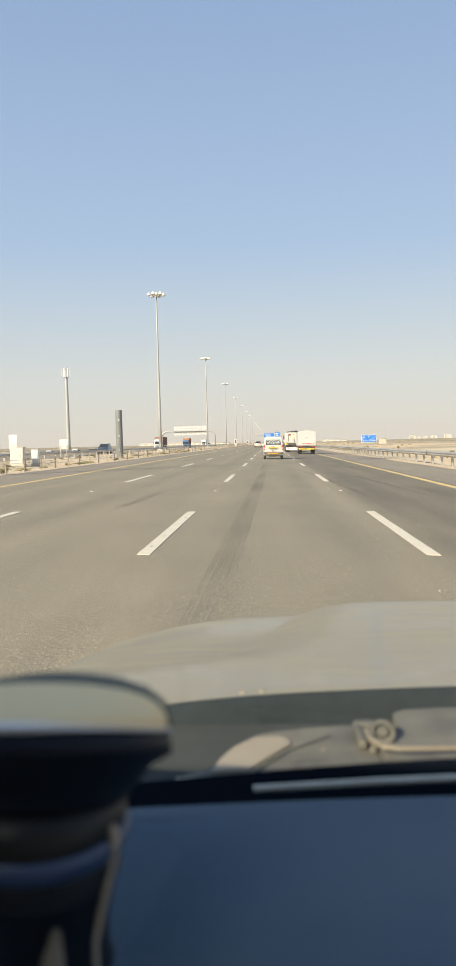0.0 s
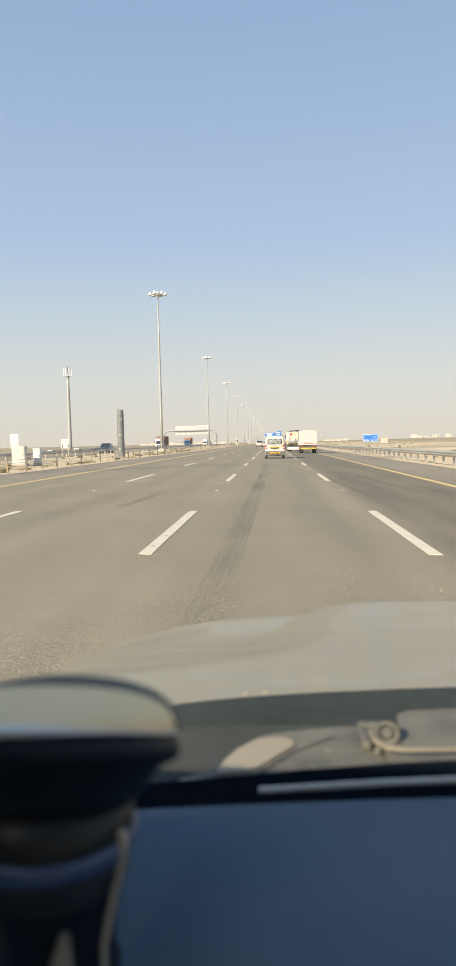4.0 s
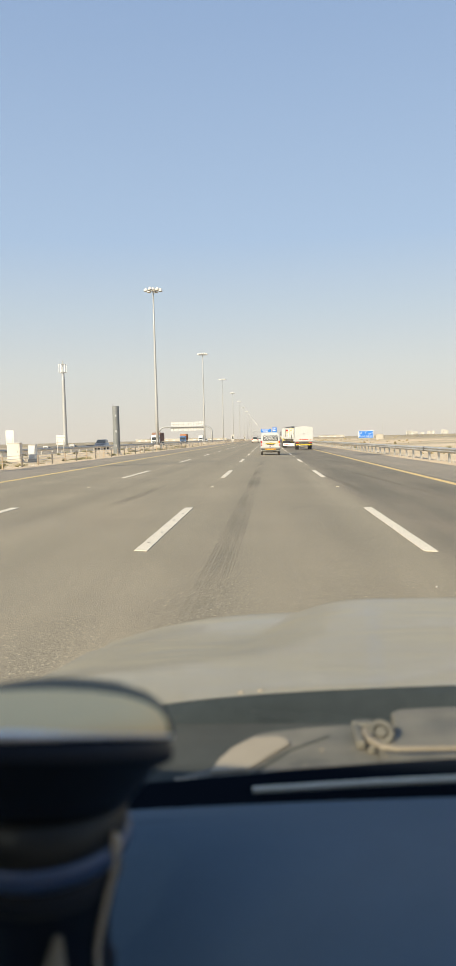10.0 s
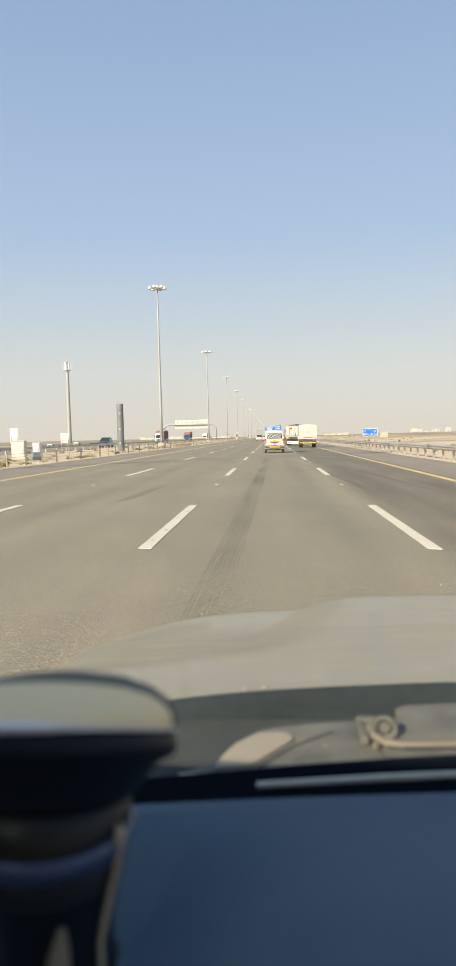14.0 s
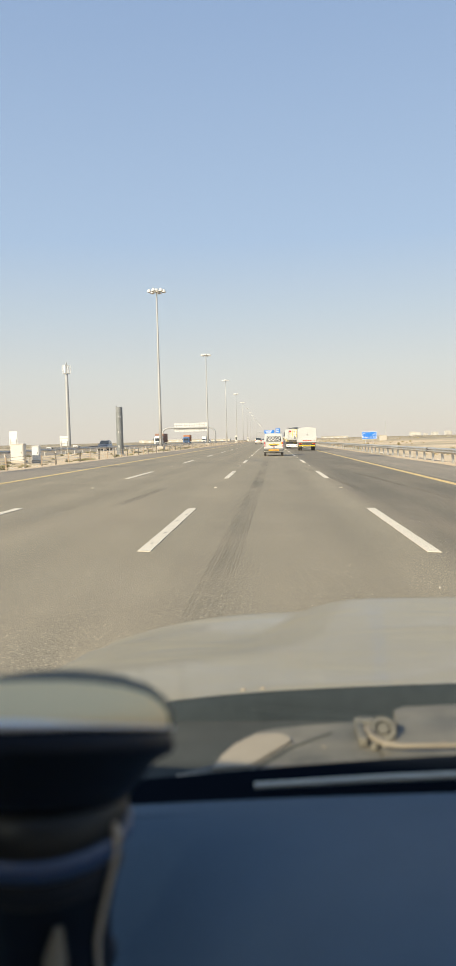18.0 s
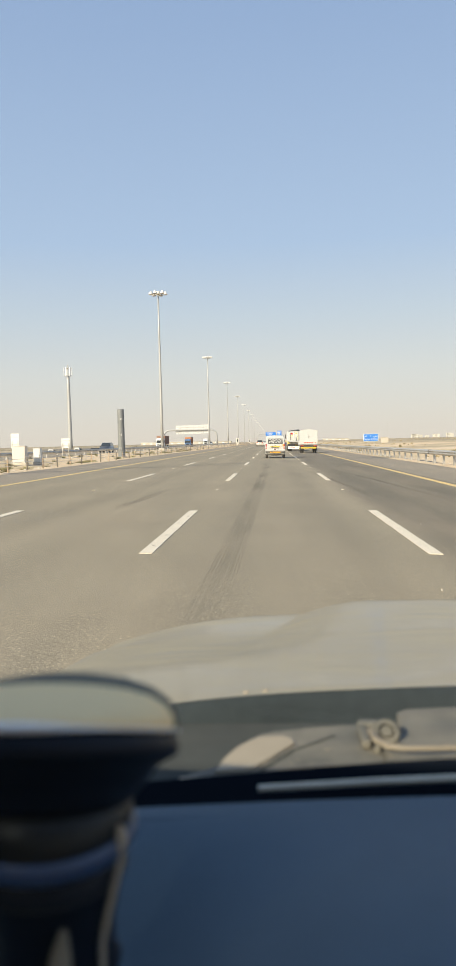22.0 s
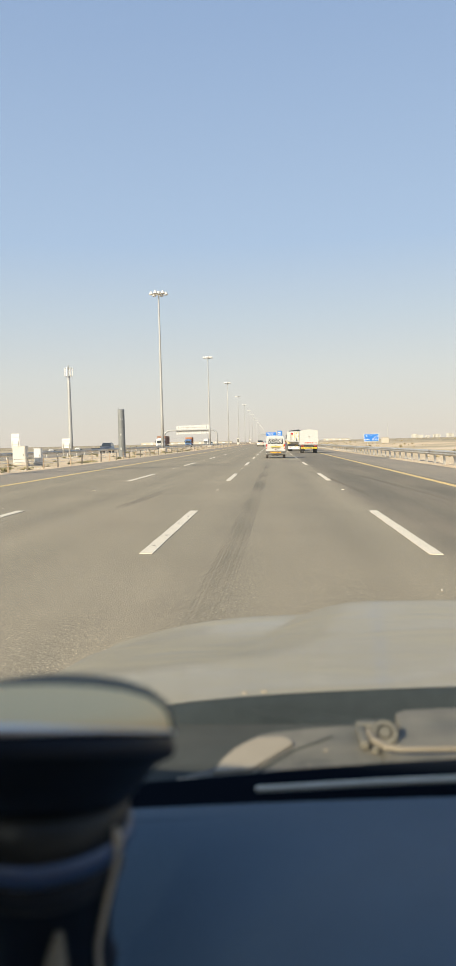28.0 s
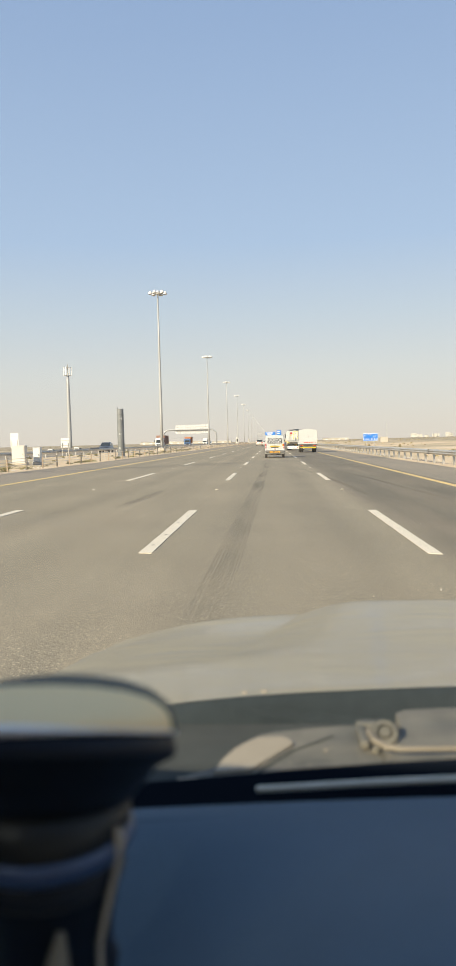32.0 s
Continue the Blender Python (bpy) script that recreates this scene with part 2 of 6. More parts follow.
def hood_material():
    """Champagne paint under a wiped, streaky film of desert dust; the dust is rougher and paler than the paint."""
    m, t, b = nodes_of("champagne_dusty_paint")
    N, L = t.nodes.new, t.links.new
    co = N("ShaderNodeTexCoord").outputs["Object"]
    def streaks(scale, stretch, distort, lo, hi):
        mp = N("ShaderNodeMapping"); mp.inputs["Scale"].default_value = stretch
        mp.inputs["Rotation"].default_value = (0, 0, 0.35)
        L(co, mp.inputs["Vector"])
        n = N("ShaderNodeTexNoise")
        n.inputs["Scale"].default_value, n.inputs["Detail"].default_value, n.inputs["Distortion"].default_value = scale, 7, distort
        L(mp.outputs[0], n.inputs["Vector"])
        r = N("ShaderNodeMapRange")
        r.inputs["From Min"].default_value, r.inputs["From Max"].default_value = lo, hi
        L(n.outputs[0], r.inputs["Value"])
        return r.outputs[0]
    wide, fine = streaks(2.4, (1.0, 1.9, 1), 1.2, 0.36, 0.64), streaks(26, (1, 1.6, 1), 0.2, 0.3, 0.75)
    mx = N("ShaderNodeMix"); mx.data_type = 'RGBA'
    L(wide, mx.inputs["Factor"])
    mx.inputs[6].default_value, mx.inputs[7].default_value = (0.214, 0.183, 0.119, 1), (0.308, 0.264, 0.173, 1)
    m2 = N("ShaderNodeMix"); m2.data_type = 'RGBA'
    sc = N("ShaderNodeMath"); sc.operation = 'MULTIPLY'; sc.inputs[1].default_value = 0.35
    L(fine, sc.inputs[0]); L(sc.outputs[0], m2.inputs["Factor"])
    L(mx.outputs[2], m2.inputs[6]); m2.inputs[7].default_value = (0.39, 0.34, 0.23, 1)
    L(m2.outputs[2], b.inputs["Base Color"])
    rr = N("ShaderNodeMapRange"); rr.inputs["To Min"].default_value, rr.inputs["To Max"].default_value = 0.36, 0.62
    L(wide, rr.inputs["Value"]); L(rr.outputs[0], b.inputs["Roughness"])
    b.inputs["Specular IOR Level"].default_value = 0.32
    # lacquer that still mirrors the sky softly where the dust is thin
    ck = N("ShaderNodeMapRange"); ck.inputs["To Min"].default_value, ck.inputs["To Max"].default_value = 0.54, 0.24
    L(wide, ck.inputs["Value"]); L(ck.outputs[0], b.inputs["Coat Weight"])
    b.inputs["Coat Roughness"].default_value = 0.09
    bp = N("ShaderNodeBump"); bp.inputs["Strength"].default_value, bp.inputs["Distance"].default_value = 0.13, 0.004
    L(wide, bp.inputs["Height"]); L(bp.outputs[0], b.inputs["Coat Normal"])
    return m


def rubber_material():
    """Thin worn rubber smeared on the road: the asphalt shows through it unevenly."""
    m, t, b = nodes_of("tyre_rubber_on_asphalt")
    N, L = t.nodes.new, t.links.new
    geo = N("ShaderNodeNewGeometry").outputs["Position"]
    b.inputs["Base Color"].default_value, b.inputs["Roughness"].default_value = (0.085, 0.078, 0.066, 1), 0.85
    tr, mx, sm = N("ShaderNodeBsdfTransparent"), N("ShaderNodeMixShader"), N("ShaderNodeMath")
    fac = []
    for scale, stretch, lo, hi in ((60, (1, 0.25, 1), 0.0, 0.11), (0.5, (1, 0.3, 1), -0.05, 0.11)):
        mp = N("ShaderNodeMapping"); mp.inputs["Scale"].default_value = stretch
        L(geo, mp.inputs["Vector"])
        n = N("ShaderNodeTexNoise"); n.inputs["Scale"].default_value, n.inputs["Detail"].default_value = scale, 4
        L(mp.outputs[0], n.inputs["Vector"])
        r = N("ShaderNodeMapRange")
        for k, q in zip(("From Min", "From Max", "To Min", "To Max"), (0.35, 0.65, lo, hi)):
            r.inputs[k].default_value = q
        L(n.outputs[0], r.inputs["Value"])
        fac.append(r.outputs[0])
    L(fac[0], sm.inputs[0]); L(fac[1], sm.inputs[1])
    L(sm.outputs[0], mx.inputs[0]); L(tr.outputs[0], mx.inputs[1]); L(b.outputs[0], mx.inputs[2])
    L(mx.outputs[0], t.nodes["Material Output"].inputs["Surface"])
    return m


M_ASPHALT = road_material("asphalt", (0.246, 0.205, 0.135), True)
M_SHOULDER = road_material("shoulder_asphalt", (0.240, 0.200, 0.145), False)
M_SAND = sand_material("desert_sand")
M_LINE = mat("road_paint_white", (0.72, 0.63, 0.48), 0.7, vary=0.06, scale=3.0, grain=90, bump=0.001, dirt=(0.40, 0.34, 0.25), dirt_amt=0.18)
M_TARSPOT = mat("dark_worn_spot", (0.24, 0.20, 0.15), 0.9, vary=0.2)
M_YELLOW = mat("road_paint_yellow", (0.72, 0.51, 0.20), 0.7, vary=0.12, scale=2, grain=45, dirt=(0.25, 0.2, 0.14), dirt_amt=0.25)
M_RUBBER = rubber_material()
M_GALV = mat("galvanised_steel", (0.52, 0.51, 0.48), 0.5, 0.55, vary=0.12, scale=2, dirt=(0.45, 0.36, 0.25), dirt_amt=0.5, rand=0.08)
M_POST = mat("weathered_steel_post", (0.13, 0.115, 0.095), 0.65, 0.3, vary=0.2, dirt=(0.32, 0.26, 0.18), dirt_amt=0.5, rand=0.3)
M_MAST = mat("mast_steel", (0.40, 0.40, 0.39), 0.5, 0.2, vary=0.08, scale=0.8, dirt=(0.45, 0.40, 0.32), dirt_amt=0.15)
M_LAMPWHITE = mat("lamp_housing", (0.70, 0.67, 0.62), 0.45, 0.1, vary=0.06)
M_GLASSLAMP = mat("lamp_glass", (0.45, 0.43, 0.40), 0.15, vary=0.05)
M_CONC = mat("concrete", (0.50, 0.45, 0.38), 0.85, vary=0.14, scale=1.5, grain=30, bump=0.004, dirt=(0.40, 0.32, 0.22), dirt_amt=0.4)
M_WHITE = mat("white_vehicle_paint", (0.55, 0.545, 0.525), 0.32, vary=0.04, scale=1.5, dirt=(0.50, 0.45, 0.37), dirt_amt=0.25, coat=0.3)
M_WALL = mat("white_plaster", (0.62, 0.58, 0.51), 0.8, vary=0.06, scale=0.2)
M_RUSTY = mat("tan_rusty_post", (0.36, 0.27, 0.18), 0.75, 0.1, vary=0.25, rand=0.3)
M_SHED = mat("sandy_sheet_cladding", (0.50, 0.45, 0.37), 0.7, vary=0.1, scale=0.3)
M_SILVER = mat("silver_metallic_paint", (0.55, 0.55, 0.54), 0.3, 0.55, vary=0.04, coat=0.7, dirt=(0.45, 0.4, 0.32), dirt_amt=0.12)
M_HOOD = hood_material()
M_GLASS = mat("dark_tinted_glass", (0.035, 0.04, 0.042), 0.08, vary=0.1, coat=0.5)
M_TYRE = mat("tyre", (0.035, 0.034, 0.033), 0.85, vary=0.2, dirt=(0.2, 0.16, 0.12), dirt_amt=0.35)
M_RIM = mat("wheel_rim", (0.45, 0.45, 0.44), 0.4, 0.7, vary=0.1)
M_BLACK = mat("black_plastic", (0.03, 0.03, 0.032), 0.55, vary=0.15)
M_GREYPL = mat("grey_bumper_plastic", (0.12, 0.12, 0.12), 0.6, vary=0.15, dirt=(0.35, 0.29, 0.2), dirt_amt=0.3)
M_CHASSIS = mat("chassis_steel", (0.07, 0.065, 0.06), 0.7, 0.2, vary=0.25, dirt=(0.3, 0.25, 0.18), dirt_amt=0.4)
M_RED = mat("red_lamp_lens", (0.50, 0.035, 0.025), 0.2, vary=0.06, coat=0.6)
M_AMBER = mat("amber_lens", (0.75, 0.28, 0.03), 0.2, vary=0.06)
M_CLEAR = mat("clear_lens", (0.6, 0.58, 0.56), 0.15, vary=0.05)
M_REFYEL = mat("reflective_yellow", (0.85, 0.62, 0.03), 0.45, vary=0.08)
M_REFORA = mat("reflective_orange", (0.90, 0.42, 0.03), 0.45, vary=0.08)
M_REDPAINT = mat("red_sign_paint", (0.52, 0.07, 0.035), 0.5, vary=0.1)
M_BLUE = mat("blue_sign_sheet", (0.015, 0.17, 0.58), 0.4, vary=0.05)
M_SIGNWHITE = mat("white_sign_sheet", (0.78, 0.77, 0.74), 0.45, vary=0.04)
M_ALU = mat("aluminium_sign_back", (0.66, 0.65, 0.62), 0.45, 0.25, vary=0.08, scale=0.8, rand=0.05)
M_DARKCOL = mat("dark_grey_sheeting", (0.19, 0.195, 0.19), 0.5, 0.1, vary=0.25, scale=1.2)
M_GREYBAND = mat("grey_sheeting", (0.22, 0.225, 0.22), 0.5, 0.1, vary=0.2, scale=1.5)
M_ORANGE = mat("rusty_orange_paint", (0.42, 0.17, 0.07), 0.6, vary=0.2)
M_BROWN = mat("brown_container", (0.28, 0.16, 0.11), 0.65, vary=0.2)
M_CABBLUE = mat("blue_cab_paint", (0.08, 0.16, 0.32), 0.4, vary=0.1)
M_DARKCAR = mat("dark_car_paint", (0.06, 0.065, 0.075), 0.3, 0.2, coat=0.6)
M_CREAM = mat("cream_truck_paint", (0.70, 0.58, 0.28), 0.4, vary=0.1)
M_TARP = mat("dark_tarpaulin", (0.07, 0.085, 0.085), 0.75, vary=0.3, scale=4)
M_BEIGE = mat("beige_suv_paint", (0.60, 0.54, 0.44), 0.35, 0.2, coat=0.5)
M_SHRUB = mat("dry_shrub", (0.26, 0.23, 0.12), 0.9, vary=0.35, scale=8, rand=0.2)
M_SCRUB = mat("bleached_scrub", (0.33, 0.27, 0.15), 0.95, vary=0.3, scale=0.3)
M_DASH = mat("dash_vinyl", (0.074, 0.114, 0.146), 0.6, vary=0.12, scale=9, grain=400, bump=0.0004, spec=0.25)
M_DASHSHADE = mat("dark_vent_plastic", (0.010, 0.017, 0.025), 0.7, vary=0.1, spec=0.15)
M_FRIT = mat("black_rubber_seal", (0.006, 0.0085, 0.012), 0.9, vary=0.1, spec=0.0)
M_COWL = mat("dusty_cowl_plastic", (0.041, 0.048, 0.045), 0.9, vary=0.32, scale=7, dirt=(0.10, 0.094, 0.075), dirt_amt=0.6, spec=0.12)
M_GAPDARK = mat("grey_weather_strip", (0.030, 0.037, 0.038), 0.85, vary=0.25, scale=8, spec=0.15)
M_COWLGREY = mat("grey_cowl_cover", (0.096, 0.090, 0.070), 0.75, vary=0.28, scale=22, dirt=(0.23, 0.20, 0.145), dirt_amt=0.6)
M_TRIM = mat("grey_metal_trim", (0.56, 0.51, 0.40), 0.55, 0.05, vary=0.15, scale=12)
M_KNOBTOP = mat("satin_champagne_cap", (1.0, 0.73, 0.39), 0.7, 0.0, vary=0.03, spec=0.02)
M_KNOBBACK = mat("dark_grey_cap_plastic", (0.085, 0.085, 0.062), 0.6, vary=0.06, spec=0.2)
M_BRIGHT = mat("polished_rim", (0.92, 0.90, 0.86), 0.35, 0.25, vary=0.04)
M_KNOBDARK = mat("dark_gadget_plastic", (0.006, 0.010, 0.018), 0.5, vary=0.1, spec=0.25)
M_COLLAR = mat("dark_grey_collar", (0.011, 0.013, 0.014), 0.4, vary=0.2, scale=30, spec=0.4)
M_KNOBBLUE = mat("blue_grey_ring", (0.036, 0.068, 0.145), 0.32, vary=0.1, spec=0.8)
M_TAN = mat("tan_cord", (0.50, 0.42, 0.32), 0.7, vary=0.1)
M_CABIN = mat("beige_cabin_lining", (0.46, 0.38, 0.28), 0.8, vary=0.10)


def windscreen_material():
    """Clear glass with a faint uneven film of dust that scatters the sky's light."""
    m, t, b = nodes_of("windscreen_glass")
    N, L = t.nodes.new, t.links.new
    tr, gl, mx, tl, m2 = (N(k) for k in ("ShaderNodeBsdfTransparent", "ShaderNodeBsdfGlossy", "ShaderNodeMixShader", "ShaderNodeBsdfTranslucent", "ShaderNodeMixShader"))
    tr.inputs["Color"].default_value = (0.98, 0.99, 0.98, 1)
    tl.inputs["Color"].default_value = (0.85, 0.80, 0.70, 1)
    gl.inputs["Roughness"].default_value = 0.02
    mx.inputs[0].default_value = 0.03
    n = N("ShaderNodeTexNoise")
    n.inputs["Scale"].default_value, n.inputs["Detail"].default_value = 5.0, 7
    L(N("ShaderNodeTexCoord").outputs["Object"], n.inputs["Vector"])
    r = N("ShaderNodeMapRange")
    for k, q in zip(("From Min", "From Max", "To Min", "To Max"), (0.35, 0.7, 0.012, 0.045)):
        r.inputs[k].default_value = q
    L(n.outputs[0], r.inputs["Value"]); L(r.outputs[0], m2.inputs[0])
    L(tr.outputs[0], mx.inputs[1]); L(gl.outputs[0], mx.inputs[2])
    L(mx.outputs[0], m2.inputs[1]); L(tl.outputs[0], m2.inputs[2])
    L(m2.outputs[0], t.nodes["Material Output"].inputs["Surface"])
    return m


M_SCREEN = windscreen_material()


# ---------------------------------------------------------------- mesh helpers
def mesh_of(name, bm, material, smooth=False):
    bmesh.ops.recalc_face_normals(bm, faces=bm.faces)
    me = bpy.data.meshes.new(name)
    bm.to_mesh(me)
    bm.free()
    me.materials.append(material)
    if smooth:
        me.polygons.foreach_set("use_smooth", [True] * len(me.polygons))
    return me


def part(name, bm, material, parent=None, label="", smooth=False):
    ob = new(name, mesh_of(name, bm, material, smooth))
    if parent is not None:
        ob.parent = parent
    return tagged(ob, label)


def again(ob, parent, x=0, y=0, z=0, rx=0, ry=0, rz=0):
    """Another piece on the same mesh."""
    o = new(ob.name.split(".")[0], ob.data)
    o.parent = parent
    o.matrix_basis = pose(x, y, z, rx, ry, rz)
    if "label" in ob:
        o["label"] = ob["label"]
    return o


def thing(name, label, category, m=None, group="", kind=""):
    ob = new(name)
    ob.empty_display_size = 0.2
    if m is not None:
        ob.matrix_basis = m
    return tagged(ob, label, category, group, kind)


def box(bm, c, s, bev=0.0, seg=1, m=None):
    r = bmesh.ops.create_cube(bm, size=1.0, matrix=Matrix.Translation(c) @ Matrix.Diagonal((*s, 1)))
    vs = r["verts"]
    if bev:
        es = list({e for v in vs for e in v.link_edges})
        o = bmesh.ops.bevel(bm, geom=es, offset=bev, segments=seg, affect='EDGES', profile=0.5)
        vs = list({v for f in o["faces"] for v in f.verts} | {v for v in vs if v.is_valid})
    if m is not None:
        bmesh.ops.transform(bm, matrix=m, verts=[v for v in vs if v.is_valid])
    return bm


def boxes(*items, bev=0.0):
    bm = bmesh.new()
    for c, s in items:
        box(bm, c, s, bev)
    return bm


def tube(bm, pts, r, seg=8, caps=True):
    """A round bar through pts; r a number or one radius a point."""
    pts = [Vector(p) for p in pts]
    rs = r if isinstance(r, (list, tuple)) else [r] * len(pts)
    rings = []
    for i, p in enumerate(pts):
        d = (pts[min(i + 1, len(pts) - 1)] - pts[max(i - 1, 0)]).normalized()
        a = d.orthogonal().normalized() if abs(d.z) > 0.95 else d.cross(Vector((0, 0, 1))).normalized()
        b = d.cross(a).normalized()
        rings.append([bm.verts.new(p + rs[i] * (math.cos(q) * a + math.sin(q) * b))
                      for q in (2 * math.pi * k / seg for k in range(seg))])
    skin(bm, rings, caps)
    return bm


def skin(bm, rings, caps=True, closed=True):
    n = len(rings[0])
    for a, b in zip(rings, rings[1:]):
        for k in range(n if closed else n - 1):
            bm.faces.new((a[k], a[(k + 1) % n], b[(k + 1) % n], b[k]))
    if caps:
        bm.faces.new(rings[0][::-1])
        bm.faces.new(rings[-1])


def lathe(bm, prof, seg=32, m=None):
    """prof: (radius, height) pairs, turned round z."""
    rings = [[bm.verts.new((r * math.cos(q), r * math.sin(q), z)) for q in (2 * math.pi * k / seg for k in range(seg))]
             for r, z in prof]
    skin(bm, rings)
    if m is not None:
        bmesh.ops.transform(bm, matrix=m, verts=[v for ring in rings for v in ring])
    return bm


def sheet(bm, xs, ys, fz):
    g = [[bm.verts.new((x, y, fz(x, y))) for x in xs] for y in ys]
    for a, b in zip(g, g[1:]):
        for k in range(len(xs) - 1):
            bm.faces.new((a[k], a[k + 1], b[k + 1], b[k]))
    return g


def slab(bm, xs, ys, fz, thick):
    """A sheet with a thickness below it."""
    top = sheet(bm, xs, ys, fz)
    low = sheet(bm, xs, ys, lambda x, y: fz(x, y) - thick)
    def rim(a, b):
        for k in range(len(a) - 1):
            bm.faces.new((a[k], a[k + 1], b[k + 1], b[k]))
    rim(top[0], low[0]); rim(top[-1], low[-1])
    rim([r[0] for r in top], [r[0] for r in low]); rim([r[-1] for r in top], [r[-1] for r in low])
    return bm


def smooth01(a, b, x):
    q = min(1.0, max(0.0, (x - a) / (b - a)))
    return q * q * (3 - 2 * q)


# ---------------------------------------------------------------- ground and roads
OPP_Z = 0.05                       # level of the opposite carriageway
FALL = 0.018                        # crossfall of the carriageway, down to the right
L_EDGE, R_EDGE = -12.3, 9.4         # edges of the asphalt
LINES = (-8.94, -5.29, -1.64, 2.01, 5.66)


def road_z(x):
    return -FALL * x


def ground_z(x, y):
    z = 0.15
    if L_EDGE - 0.6 < x < R_EDGE + 0.9:
        return -0.6
    if x > 0:
        z = -0.20 + 0.5 * smooth01(14, 60, x) + 1.2 * smooth01(60, 600, x)
    if x < -14.5:
        z = 0.15 + 0.25 * smooth01(-14.5, -19, x) - 0.35 * smooth01(-21.5, -23.4, x)
    if -45 < x < -23.5:
        return OPP_Z - 0.5
    if x < -45:
        z = OPP_Z + 0.1 - 0.4 * smooth01(-46, -60, x) + 1.6 * smooth01(-200, -900, x)
    far = smooth01(14, 50, abs(x)) if x > 0 else smooth01(47, 90, -x)
    z += far * 0.7 * noise.noise((x * 0.02, y * 0.012, 0.3)) + 0.06 * noise.noise((x * 0.4, y * 0.3, 2))
    return z


bm = bmesh.new()
xs = [-4800, -3200, -2000, -1300, -900, -600, -420, -300, -220, -160, -120, -90, -70, -58, -50, -46, -45.01, -44.99, -34,
      -23.51, -23.49, -21, -19, -17, -15.5, -14, -13, -12.91, -12.89, -6, 0, 6, 10.29, 10.31, 11.5, 13, 15, 18, 22, 28, 36, 46, 60,
      80, 110, 150, 200, 270, 360, 480, 650, 900, 1300, 2000, 3200, 4800]
ys = ([-1500, -700, -300, -120] + [-60 + 6 * i for i in range(44)] + [204 + 4 * 1.35 ** i for i in range(22)] + [4900])
sheet(bm, xs, ys, ground_z)
tagged(part("ground", bm, M_SAND), "pale tan desert sand with gravel and olive scrub patches", "ground", kind="structure")

bm = bmesh.new()
ys_r = [-460, -150, -40, 0, 40, 100, 250, 600, 1200, 3000]
slab(bm, [-8.94 - 0.35, -4, 0, 4, 5.66 + 0.35], ys_r, lambda x, y: road_z(x), 0.4)
road = tagged(part("road", bm, M_ASPHALT), "grey-brown worn asphalt motorway carriageway with four lanes", "road", kind="structure")
bm = bmesh.new()
slab(bm, [L_EDGE, -9.29], ys_r, lambda x, y: road_z(x) - 0.004, 0.4)
tagged(part("shoulder_west", bm, M_SHOULDER), "sand-dusted asphalt hard shoulder beside the median", "road shoulder", kind="structure")
bm = bmesh.new()
slab(bm, [6.01, R_EDGE], ys_r, lambda x, y: road_z(x) - 0.004, 0.4)
tagged(part("shoulder_east", bm, M_SHOULDER), "sand-dusted asphalt hard shoulder along the guardrail", "road shoulder", kind="structure")
# loose verge of gravel and sand banked against the asphalt edges
bm = bmesh.new()
for x0, sgn in ((L_EDGE, -1), (R_EDGE, 1)):
    edge_y = [-460, -300] + [-150 + 3.0 * i for i in range(180)] + [420, 480, 560, 700, 1000, 3000]
    sheet(bm, [x0 + sgn * q for q in (-0.25, 0.0, 0.25, 0.6, 1.1)], edge_y,
          lambda x, y, x0=x0, sgn=sgn: (road_z(x0) + 0.008 - 0.03 * max(0, -sgn * (x - x0)) * 4 + 0.02 * noise.noise((x * 3, y * 0.9, 1))
                                 if (x - x0) * sgn < 0.3 else 0.5 * (road_z(x0) + ground_z(x0 + sgn * 1.2, y)) + 0.02 * noise.noise((x, y, 0))))
tagged(part("verge", bm, M_SAND), "sand and gravel banked along the asphalt edges", "verge", kind="stuff")
bm = bmesh.new()
slab(bm, [-44, -34, -24.5], ys_r, lambda x, y: OPP_Z, 0.4)
tagged(part("road_opposite", bm, M_SHOULDER), "grey asphalt of the opposite carriageway", "road", kind="structure")

# broken white lines: 6 m dashes every 18 m, each one a piece
def dash_mesh(seed):
    rnd = random.Random(seed)
    b = bmesh.new()
    n = 14
    ring_l, ring_r = [], []
    for i in range(n + 1):
        y = 6.0 * i / n
        e = 0.003
        ring_l.append((-0.085 + rnd.uniform(-e, e), y + (rnd.uniform(-.03, .03) if i in (0, n) else 0)))
        ring_r.append((0.085 + rnd.uniform(-e, e), y + (rnd.uniform(-.03, .03) if i in (0, n) else 0)))
    vl = [b.verts.new((x, y, -FALL * x + 0.007)) for x, y in ring_l]
    vr = [b.verts.new((x, y, -FALL * x + 0.007)) for x, y in ring_r]
    dl = [b.verts.new((x, y, -0.002)) for x, y in ring_l]
    dr = [b.verts.new((x, y, -0.002)) for x, y in ring_r]
    for i in range(n):
        b.faces.new((vl[i], vr[i], vr[i + 1], vl[i + 1]))
        b.faces.new((dl[i], vl[i], vl[i + 1], dl[i + 1]))
        b.faces.new((vr[i], dr[i], dr[i + 1], vr[i + 1]))
    b.faces.new((dl[0], dr[0], vr[0], vl[0])); b.faces.new((vl[-1], vr[-1], dr[-1], dl[-1]))
    return mesh_of("lane_dash", b, M_LINE)


